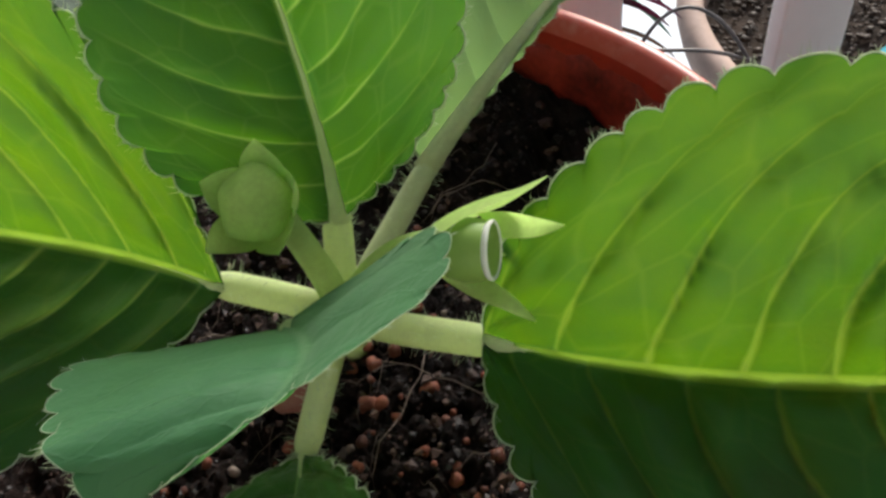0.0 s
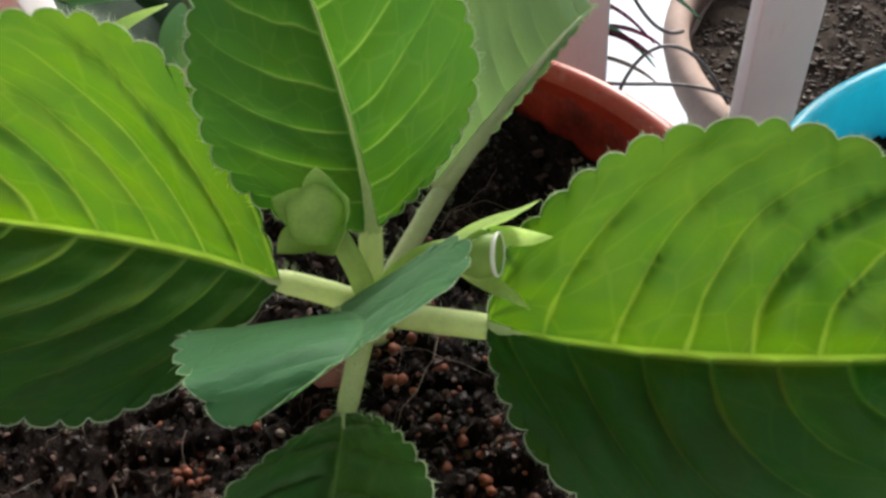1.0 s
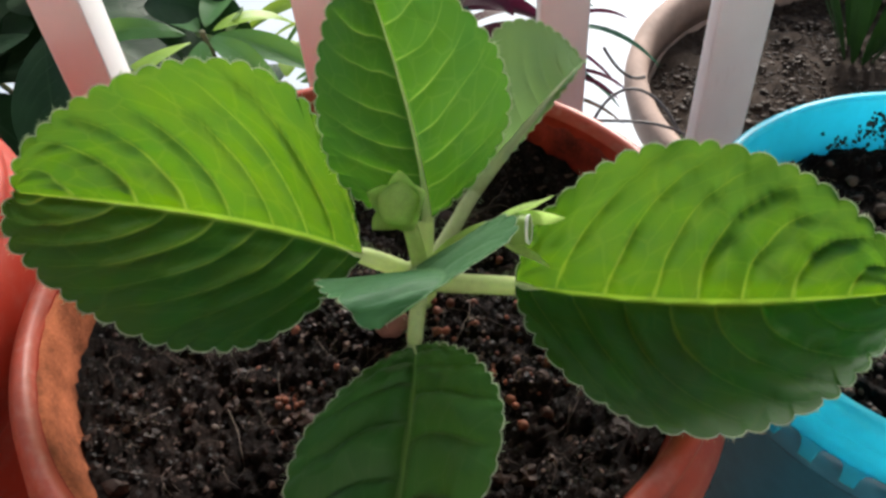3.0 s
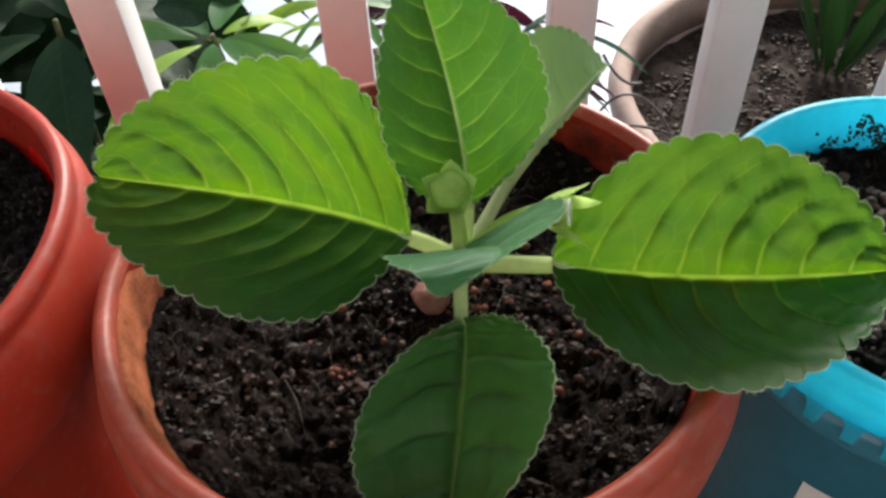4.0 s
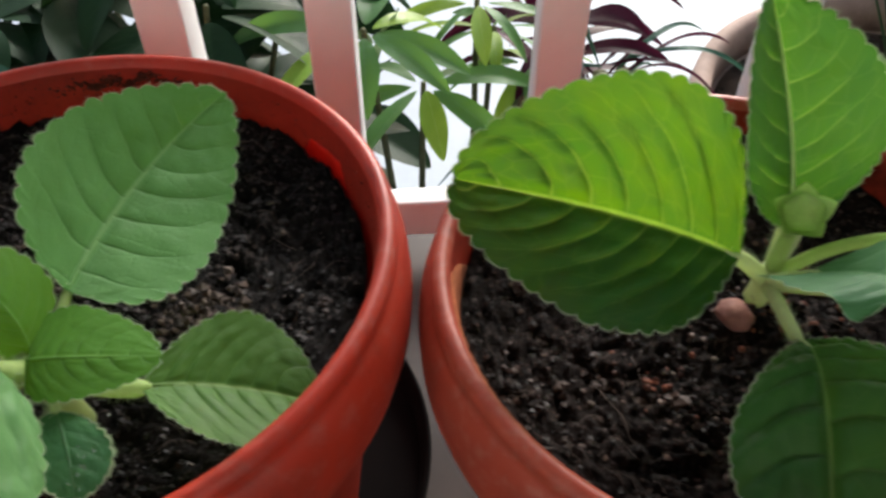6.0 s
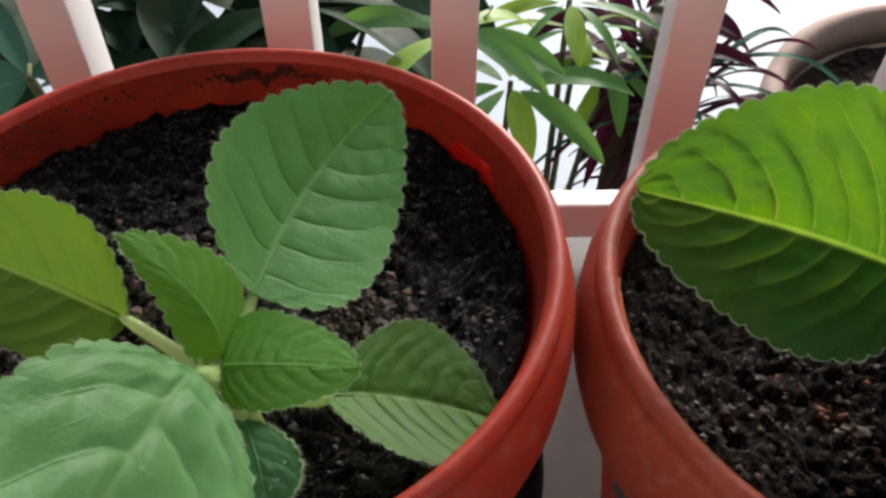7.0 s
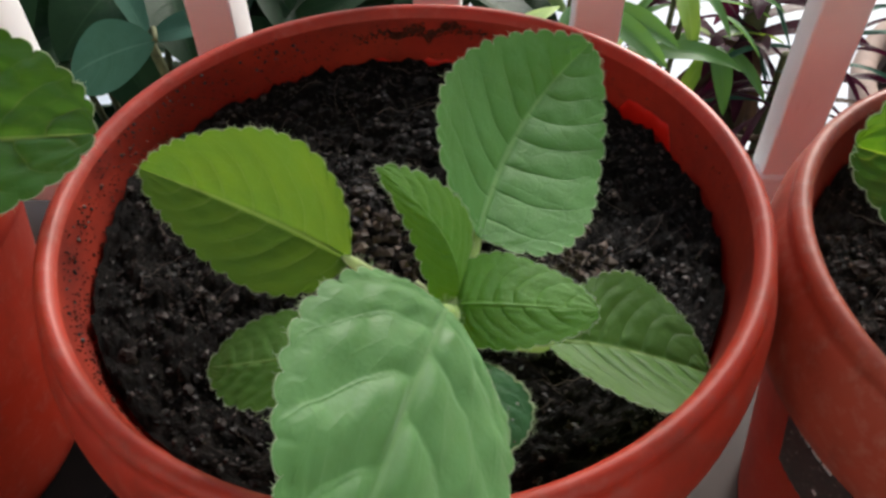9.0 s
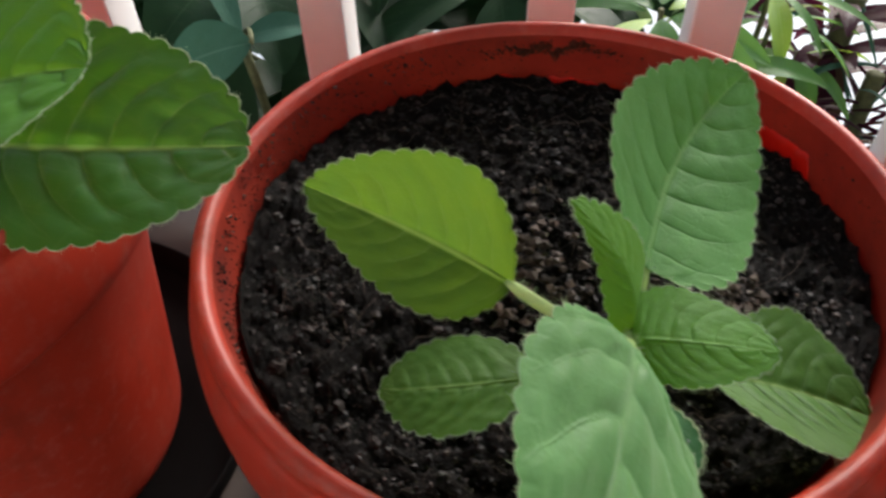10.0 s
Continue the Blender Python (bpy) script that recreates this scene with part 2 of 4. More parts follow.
def crumb_material(name, lo, hi, spec=0.25, rare=1.0):
    n = Nodes(name)
    c = n.mix(n.math("POWER", n.island(), rare), lo, hi)
    a = n.noise(n.coords(), 400, 4)
    c = n.mix(n.math("MULTIPLY", a, 0.6), c, tuple(x * 0.45 for x in lo))
    n.set(Base_Color=c, Roughness=0.62, Specular_IOR_Level=spec, Normal=n.bump(a, 0.6, 0.0008))
    return n.mat


SOIL = soil_material()
SOIL_WARM = soil_material("warm_potting_soil", (1.9, 1.5, 1.35))
# the few pale crumbs here and in CRUMB are glints painted as colour
CRUMB_WARM = crumb_material("warm_soil_crumbs", (0.006, 0.0032, 0.0022), (0.170, 0.095, 0.068), 0.4, 3.5)
CLUMP_WARM = crumb_material("warm_soil_clumps", (0.007, 0.0036, 0.0025), (0.058, 0.028, 0.018), 0.3)
CRUMB = crumb_material("soil_crumbs", (0.0028, 0.0018, 0.0016), (0.125, 0.088, 0.076), 0.45, 4.5)
CLUMP = crumb_material("soil_clumps", (0.004, 0.0025, 0.0019), (0.030, 0.0175, 0.0125), 0.3)
PEBBLE = crumb_material("clay_pebbles", (0.05, 0.020, 0.012), (0.36, 0.115, 0.065))
FIBRE = crumb_material("root_fibres", (0.05, 0.036, 0.028), (0.26, 0.20, 0.16))


def paint_material():
    n = Nodes("cream_painted_metal")
    co = n.coords()
    a, b = n.noise(co, 25, 5), n.noise(n.scaled(co, (1, 1, 0.15)), 180, 3)
    c = n.mix(n.ramp(a, (0.35, 0.0), (0.75, 1.0)), (0.82, 0.83, 0.83), (0.90, 0.905, 0.905))
    c = n.mix(n.ramp(b, (0.62, 0.0), (0.8, 0.35)), c, (0.54, 0.45, 0.41))
    n.set(Base_Color=c, Roughness=n.math("ADD", 0.38, n.math("MULTIPLY", a, 0.2)), Specular_IOR_Level=0.4, Normal=n.bump(b, 0.2, 0.0005))
    return n.mat


PAINT = paint_material()
# for unseen walls that bounce fill light onto the pots
BOUNCE_WHITE = plain("bounce_white_wall", (0.60, 0.60, 0.605), 0.8, 0.2, 0.05, 6, 0.1, 0.001)
TILE = plain("brown_tile", (0.060, 0.046, 0.040), 0.45, 0.4, 0.12, 9, 0.15, 0.001)
WHITE = plain("white_terrace", (0.56, 0.63, 0.70), 0.6, 0.3, 0.06, 5, 0.15, 0.001)
# dark grey for unseen surfaces, to keep the fill light low
DIM_UNSEEN = plain("dim_unseen_surface", (0.20, 0.195, 0.195), 0.8, 0.2, 0.05, 6, 0.1, 0.001)
BLUE = plain("blue_plastic", (0.07, 0.72, 0.88), 0.32, 0.45, 0.08, 30, 0.05, 0.0005, 0.6)
BLUEGREY = plain("clear_blue_plastic", (0.055, 0.23, 0.32), 0.22, 0.5, 0.10, 12, 0.02, 0.0005, 0.15)
PAPER = plain("paper_label", (0.72, 0.68, 0.66), 0.6, 0.3, 0.05, 50, 0.05, 0.0003)
# dark plastic made blacker still: the shade between the pots is in it
SHADED_PLASTIC = plain("dark_plastic_with_shade", (0.0035, 0.0026, 0.0026), 0.9, 0.06, 0.2, 60, 0.2, 0.0006)
TANPOT = plain("tan_clay", (0.42, 0.31, 0.26), 0.75, 0.2, 0.15, 16, 0.4, 0.002)
MULCH = crumb_material("dry_mulch", (0.034, 0.024, 0.017), (0.078, 0.054, 0.039))
CLOD = crumb_material("dry_clod", (0.03, 0.020, 0.015), (0.13, 0.088, 0.066))
MULCHBED = plain("mulch_bed", (0.062, 0.045, 0.034), 0.9, 0.1, 0.4, 60, 1.0, 0.004)
WIRE = plain("dark_wire", (0.05, 0.045, 0.05), 0.5, 0.4, 0.1, 100, 0.05, 0.0003)
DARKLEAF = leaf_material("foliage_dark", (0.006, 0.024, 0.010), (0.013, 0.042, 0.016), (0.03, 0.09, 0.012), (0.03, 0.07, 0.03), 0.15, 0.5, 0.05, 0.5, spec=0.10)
MIDLEAF = leaf_material("foliage_green", (0.05, 0.16, 0.05), (0.10, 0.25, 0.08), (0.26, 0.50, 0.06), (0.20, 0.36, 0.14), 0.4, 0.4, 0.05, 0.5, spec=0.25)
LIMELEAF = leaf_material("foliage_lime", (0.17, 0.34, 0.04), (0.30, 0.46, 0.06), (0.40, 0.58, 0.06), (0.45, 0.58, 0.18), 0.35, 0.4, 0.05, 0.4, spec=0.25)
PURPLELEAF = leaf_material("foliage_purple", (0.020, 0.005, 0.012), (0.055, 0.008, 0.024), (0.16, 0.012, 0.05), (0.07, 0.018, 0.035), 0.25, 0.4, 0.05, 0.4, spec=0.10)
GREYLEAF = leaf_material("foliage_grey", (0.020, 0.075, 0.052), (0.038, 0.110, 0.080), (0.07, 0.18, 0.10), (0.10, 0.19, 0.14), 0.2, 0.5, 0.1, 0.4, spec=0.10)
DRYLEAF = leaf_material("foliage_dry", (0.045, 0.028, 0.020), (0.11, 0.070, 0.048), (0.16, 0.09, 0.05), (0.12, 0.08, 0.06), 0.2, 0.6, 0.05, 0.4, spec=0.10)
BARK = plain("plant_stem", (0.10, 0.11, 0.05), 0.7, 0.2, 0.25, 120, 0.4, 0.0008)
FILM = plain("dark_red_film", (0.27, 0.026, 0.014), 0.6, 0.2, 0.4, 70, 0.5, 0.0008, 0.12)
STAIN = crumb_material("brown_specks", (0.04, 0.012, 0.008), (0.16, 0.04, 0.022), 0.15)
PINK = plain("withered_tuber", (0.33, 0.155, 0.125), 0.7, 0.25, 0.2, 90, 0.6, 0.0012, 0.1)

# ---- the large structure ----
def slab(name, x0, x1, y0, y1, z0, z1, material, label, category):
    ob = link_mesh(name, box(bmesh.new(), x0, x1, y0, y1, z0, z1), material, False)
    return tagged(ob, label, category, kind="structure")


slab("floor", -2.4, 2.4, -1.5, 0.335, -0.12, 0.0, TILE, "dull brown tiled balcony floor under the pots", "floor")
slab("ground", -40, 40, -40, 80, -0.86, -0.656, WHITE, "pale white terrace ground beyond the railing", "ground")
# unseen walls and ceiling, added only to shape the light on the pots
slab("wall_behind", -2.4, 2.4, -1.62, -1.5, -0.12, 2.6, BOUNCE_WHITE, "unseen off-white wall added behind the camera to bounce fill light", "wall")
slab("wall_west", -2.52, -2.4, -1.62, 0.42, -0.12, 2.6, DIM_UNSEEN, "unseen grey side wall added to hold back fill light", "wall")
slab("wall_east", 2.4, 2.52, -1.62, 0.42, -0.12, 2.6, BOUNCE_WHITE, "unseen off-white side wall added to bounce fill light", "wall")
slab("ceiling", -2.52, 2.52, -1.62, 0.85, 2.6, 2.7, DIM_UNSEEN, "unseen grey ceiling added to block light from overhead", "ceiling")

# railing
railing = thing("railing", (0, 0.3, 0), "cream painted metal balcony railing with square balusters", "railing")
for x, yf, wide, deep in ((-0.700, 0.262, 0.024, 0.028), (-0.616, 0.264, 0.024, 0.028), (-0.547, 0.268, 0.024, 0.028), (-0.418, 0.272, 0.024, 0.028), (-0.2985, 0.274, 0.024, 0.028), (-0.2145, 0.284, 0.0245, 0.028), (-0.0895, 0.288, 0.026, 0.022), (0.0365, 0.287, 0.026, 0.016), (0.1345, 0.296, 0.0295, 0.015), (0.260, 0.297, 0.027, 0.016), (0.36, 0.299, 0.027, 0.016)):
    b = part("baluster", box(bmesh.new(), 0, wide, 0, deep, 0.04 if x < 0 else 0.0, 1.0, 0.0016), PAINT, railing)
    b.location = (x, yf - 0.3, 0)
rail = part("bottom_rail", box(bmesh.new(), -2.38, -0.03, -0.002, 0.014, 0.018, 0.046, 0.002), PAINT, railing)
rail.location = (0, -0.012, 0)
rail.rotation_euler = (0, 0, radians(1.6))
rail2 = part("top_rail", box(bmesh.new(), -2.38, 2.38, -0.006, 0.040, 0.99, 1.03, 0.003), PAINT, railing)
rail2.location = (0, -0.012, 0)
rail2.rotation_euler = (0, 0, radians(1.6))

# ---- flower pots ----
def pot_profile(ro, ri, h):
    """Outline of a round plastic pot from the inner floor up over the lip and down to the foot; the lip's crest is at z = h."""
    return [(0.001, 0.006), (ri * 0.70, 0.006), (ri * 0.735, 0.012), (ri * 0.84, h * 0.45), (ri - 0.007, h - 0.052), (ri - 0.004, h - 0.040), (ri - 0.002, h - 0.014), (ri, h - 0.004), (ri + 0.0013, h - 0.0008), (ri + 0.003, h),
            (ro - 0.0012, h - 0.0002), (ro + 0.0006, h - 0.0022), (ro + 0.001, h - 0.005), (ro + 0.0004, h - 0.0068), (ro + 0.0016, h - 0.0085), (ro + 0.0030, h - 0.011), (ro + 0.0046, h - 0.017), (ro + 0.0054, h - 0.027), (ro + 0.0048, h - 0.038),
            (ro + 0.0026, h - 0.047), (ro - 0.0010, h - 0.0515), (ro - 0.0052, h - 0.0535), (ro - 0.0078, h - 0.0575), (ro * 0.865, h * 0.5), (ro * 0.765, 0.010), (ro * 0.755, 0.002), (ro * 0.74, 0.0), (ro * 0.69, 0.0), (ro * 0.68, 0.004), (0.001, 0.004)]


def flower_pot(x, y, ro, ri, h, label, lip=POT):
    t = thing("flower_pot", (x, y, 0), label, "flower pot", "red plastic pots")
    outline = pot_profile(ro, ri, h)
    bm = bmesh.new()
    lathe(bm, outline[21:], 128)
    part("body", bm, POT, t)
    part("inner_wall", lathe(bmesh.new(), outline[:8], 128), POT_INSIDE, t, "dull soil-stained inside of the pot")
    part("lip", lathe(bmesh.new(), outline[7:22], 128), lip, t)
    return t


def lump(bm, at, r, squash=0.7, rough=0.35):
    """One small uneven crumb."""
    q = Euler((random.uniform(0, 6.28), random.uniform(0, 6.28), random.uniform(0, 6.28))).to_matrix()
    vs = []
    for d in ((1, 0, 0), (-1, 0, 0), (0, 1, 0), (0, -1, 0), (0, 0, 1), (0, 0, -1)):
        w = q @ Vector(d) * r * random.uniform(1 - rough, 1 + rough)
        vs.append(bm.verts.new((at[0] + w.x, at[1] + w.y, at[2] + w.z * squash)))
    for f in ((0, 2, 4), (2, 1, 4), (1, 3, 4), (3, 0, 4), (2, 0, 5), (1, 2, 5), (3, 1, 5), (0, 3, 5)):
        bm.faces.new([vs[i] for i in f])


def crumb_bed(count, place, sizes, squash=0.8, rough=0.45):
    """Many small uneven crumbs in one mesh; place() gives the spot and ground height of one, or nothing."""
    verts, faces = [], []
    for _ in range(count):
        at = place()
        if at is None:
            continue
        s = min(sizes[1], sizes[0] + random.expovariate(1 / sizes[2]))
        q = Euler((random.uniform(0, 6.28), random.uniform(0, 6.28), random.uniform(0, 6.28))).to_matrix()
        n = len(verts)
        for d in ((1, 0, 0), (-1, 0, 0), (0, 1, 0), (0, -1, 0), (0, 0, 1), (0, 0, -1)):
            w = q @ Vector(d) * s * random.uniform(1 - rough, 1 + rough)
            verts.append((at[0] + w.x, at[1] + w.y, at[2] + s * 0.2 + w.z * squash))
        faces.extend([n + k for k in f] for f in ((0, 2, 4), (2, 1, 4), (1, 3, 4), (3, 0, 4), (2, 0, 5), (1, 2, 5), (3, 1, 5), (0, 3, 5)))
    whole = bpy.data.meshes.new("crumbs")
    whole.from_pydata(verts, [], faces)
    out = bmesh.new()
    out.from_mesh(whole)
    bpy.data.meshes.remove(whole)
    return out


def soil(x, y, z, radius, rise, seed, crumbs, mound=(0, 0), brim=0.004, back=0.0, kinds=None):
    """A bed of potting soil: an uneven disc, with crumbs, fibres and bits on it."""
    bed, crumb, clump = kinds or (SOIL, CRUMB, CLUMP)
    random.seed(seed)
    t = thing("soil", (x, y, 0), "dark damp potting soil with crumbs and root fibres", "soil", kind="stuff")

    def height(px, py):
        r = math.hypot(px, py) / radius
        n1 = noise.fractal(Vector((px * 22 + seed, py * 22, 0)), 0.8, 2.0, 4) * 0.0042
        n2 = noise.fractal(Vector((px * 130, py * 130 + seed, 3)), 0.45, 2.0, 6) * 0.0036
        m = math.exp(-((px - mound[0]) ** 2 + (py - mound[1]) ** 2) / 0.0022)
        return z + n1 + n2 + rise * m + brim * max(0, (r - 0.45) / 0.55) ** 2 + back * max(0, py / radius) ** 2

    bm = bmesh.new()
    rings, steps = 100, 210
    grid = [[bm.verts.new((radius * i / rings * math.cos(2 * math.pi * k / steps), radius * i / rings * math.sin(2 * math.pi * k / steps), 0)) for k in range(steps)] for i in range(1, rings + 1)]
    mid = bm.verts.new((0, 0, 0))
    for k in range(steps):
        bm.faces.new((mid, grid[0][k], grid[0][(k + 1) % steps]))
    for a, b in zip(grid, grid[1:]):
        for k in range(steps):
            bm.faces.new((a[k], b[k], b[(k + 1) % steps], a[(k + 1) % steps]))
    for w in bm.verts:
        w.co.z = height(w.co.x, w.co.y)
    tagged(part("soil_bed", bm, bed, t), kind="stuff")

    def spot():
        a, r = random.uniform(0, 6.283), radius * 0.985 * math.sqrt(random.random())
        px, py = r * math.cos(a), r * math.sin(a)
        if noise.noise(Vector((px * 45 + seed, py * 45, 5.5))) + random.uniform(-0.5, 1.0) < 0.1:
            return None
        return px, py, height(px, py)

    tagged(part("soil_crumbs", crumb_bed(crumbs, spot, (0.00018, 0.0015, 0.00030)), crumb, t, smooth=False), kind="stuff")
    bm = bmesh.new()
    for _ in range(min(300, crumbs // 80)):
        at = spot()
        if at is None:
            continue
        r = min(0.0032, 0.0009 + random.expovariate(1 / 0.0007))
        c = Vector((at[0] * 0.97, at[1] * 0.97, at[2] + r * 0.15))
        for w in bmesh.ops.create_icosphere(bm, subdivisions=2, radius=r, matrix=Matrix.Translation(c))["verts"]:
            k = 1 + 0.9 * noise.noise(w.co * 420) + 0.8 * noise.noise(w.co * 1300)
            w.co = c + (w.co - c) * max(0.35, k)
            w.co.z = c.z + (w.co.z - c.z) * 0.6
    tagged(part("soil_clumps", bm, clump, t, smooth=False), kind="stuff")
    bm = bmesh.new()
    for _ in range(min(24, crumbs // 400)):
        a, r = random.uniform(0, 6.283), radius * 0.9 * math.sqrt(random.random())
        px, py, d, ln = r * math.cos(a), r * math.sin(a), random.uniform(0, 6.283), random.uniform(0.012, 0.034)
        turn, lift, pts = random.uniform(-0.25, 0.25), random.uniform(0.001, 0.006), []
        for i in range(9):
            if math.hypot(px, py) > radius * 0.95:
                break
            pts.append((px, py, height(px, py) + 0.0009 + lift * math.sin(math.pi * i / 8)))
            px, py = px + math.cos(d) * ln / 8, py + math.sin(d) * ln / 8
            d += turn + random.uniform(-0.12, 0.12)
        if len(pts) > 3:
            tube(bm, pts, random.uniform(0.00006, 0.00013), 5)
    tagged(part("long_fibres", bm, FIBRE, t), kind="stuff")
    bm = bmesh.new()
    for _ in range(crumbs // 80):
        a, r = random.uniform(0, 6.283), radius * 0.93 * math.sqrt(random.random())
        px, py, d, ln = r * math.cos(a), r * math.sin(a), random.uniform(0, 6.283), random.uniform(0.004, 0.018)
        pts = []
        for i in range(5):
            k = i / 4
            px += math.cos(d) * ln / 5
            py += math.sin(d) * ln / 5
            d += random.uniform(-0.6, 0.6)
            if math.hypot(px, py) > radius * 0.96:
                break
            pts.append((px, py, height(px, py) + 0.0008 + 0.003 * math.sin(3.14 * k) * random.random()))
        if len(pts) > 2:
            tube(bm, pts, 0.00004 + 0.00007 * random.random(), 4)
    tagged(part("root_fibres", bm, FIBRE, t), kind="stuff")
    return t, height


# ---- leaves ----
def leaf_mesh(base, mid, tip, left, right, peak=0.45, full=0.62, teeth=19, veins=8, quilt=0.072, bow=0.0, wave=0.02, bite=0.075, sweep=0.28, sag=0.0, nu=250, nv=22, seed=1):
    """A scalloped leaf blade: a midrib through three points, and on each side the way from the rib to the widest edge."""
    base, mid, tip, left, right = (Vector(p) for p in (base, mid, tip, left, right))
    ctrl = mid * 2 - (base + tip) * 0.5
    power = math.log(0.5) / math.log(peak)
    length = (mid - base).length + (tip - mid).length
    span = tip - base

    def rib(u):
        return base * (1 - u) ** 2 + ctrl * 2 * u * (1 - u) + tip * u * u

    def width(u):
        return max(0.0, math.sin(math.pi * u ** power)) ** full if 0 < u < 1 else 0.0

    up = right.cross(span).normalized() + span.cross(left).normalized()
    up.normalize()
    if up.dot(Vector((0, -0.6, 1))) < 0:
        up.negate()
    stations = [0.5 - 0.5 * math.cos(math.pi * i / nu) for i in range(nu + 1)]
    pitch = length / teeth
    # the plain margin of each half: how far along it each station lies, and which way is out
    margin = {}
    for side in (left, right):
        line = [rib(u) + (side + span * 0.055) * width(u) for u in stations]
        flat = side.cross(span).normalized()
        run, rows = 0.0, []
        for i, p in enumerate(line):
            run += (p - line[i - 1]).length if i else 0.0
            way = line[min(i + 1, nu)] - line[max(i - 1, 0)]
            out = way.cross(flat).normalized()
            if out.dot(p - rib(0.5)) < 0:
                out.negate()
            rows.append((run, out))
        margin[side is left] = rows
    rows = []
    quilt = quilt * (left.length + right.length) * 0.52
    wave = wave * (left.length + right.length) * 0.5
    bm = bmesh.new()
    uv1, uv2 = bm.loops.layers.uv.new("veins"), bm.loops.layers.uv.new("metric")
    info = {}
    for i, u in enumerate(stations):
        m = rib(u)
        w = width(u)
        row = []
        for j in range(-nv, nv + 1):
            v = math.copysign((abs(j) / nv) ** 1.3, j)
            a = abs(v)
            side = left if v < 0 else right
            run, out = margin[v < 0][i]
            lobe = run / pitch + 0.35 * noise.noise(Vector((run / pitch * 0.6, seed + (9 if v < 0 else 0), 0.5)))
            deep = 1 + 0.5 * noise.noise(Vector((math.floor(lobe) * 1.7, seed + 0.3, 3.5 if v < 0 else 6.5)))
            scallop = (abs(math.sin(math.pi * lobe)) ** 0.5 - 0.66) * pitch * bite * 3.7 * deep * min(1.0, run / (2 * pitch)) * a ** 7
            uneven = 1 + 0.02 * noise.noise(Vector((u * 6, seed + (9 if v < 0 else 0), 0))) * a * a
            p = m + side * (w * a * uneven) + span * (0.055 * a * a * w) + out * scallop
            start = u ** (1 + sweep * 2.5 * a * (0.2 + 0.8 * a)) - 0.5 * sweep * a * a * u
            vc = veins * start + 0.5 + (0.4 if v < 0 else 0) + 0.22 * noise.noise(Vector((u * 3.0 + seed, v * 1.6, 2.5))) + 0.06 * noise.noise(Vector((u * 9, v * 5 + seed, 8.5)))
            cell = math.floor(vc) * 1.7 + seed * 3.1 + (40 if v < 0 else 0)
            strong = 0.95 + 0.7 * noise.noise(Vector((cell, 0.5, 0.5)))
            between = math.sin(math.pi * (vc % 1.0) ** 0.72)
            knobs = 1 + 0.45 * noise.noise(Vector((vc * 1.5, v * 6.0 + seed, 4.5)))
            puff = quilt * strong * knobs * max(0.0, between) ** 0.75 * min(1.0, a * 9) * (1 - a ** 2.2) * min(1, w * 1.4) * min(1.0, 0.1 + u * 3.2)
            puff += quilt * (0.34 * noise.noise(Vector((u * 13 + seed * 3, v * 6, 1.5))) + 0.16 * noise.noise(Vector((vc * 3.2 + seed, v * 13, 7.5)))) * min(1, a * 3)
            bend = bow * side.length * (a * a) * w - (sag * side.length * 4 * (a - a * a) * w if v > 0 else 0.0)
            rip = wave * (math.sin(9.0 * u * (1.2 if v < 0 else 1.0) + seed) + 0.8 * noise.noise(Vector((run / pitch * 0.45, seed * 2.0 + (5 if v < 0 else 0), 2.2)))) * a ** 3 * w
            groove = 0.0007 * max(0, 1 - a / 0.045) * (1 - u)
            vert = bm.verts.new(p + up * (puff + bend + rip + groove))
            info[vert] = ((vc, v), (u * length + seed * 0.37, v * side.length * w + seed * 0.21))
            row.append(vert)
        rows.append(row)
    for a, b in zip(rows, rows[1:]):
        for j in range(2 * nv):
            f = bm.faces.new((a[j], a[j + 1], b[j + 1], b[j]))
            for loop in f.loops:
                loop[uv1].uv, loop[uv2].uv = info[loop.vert]
    edge = [[r[0].co.copy() for r in rows], [r[-1].co.copy() for r in rows]]
    return bm, rib, up, edge


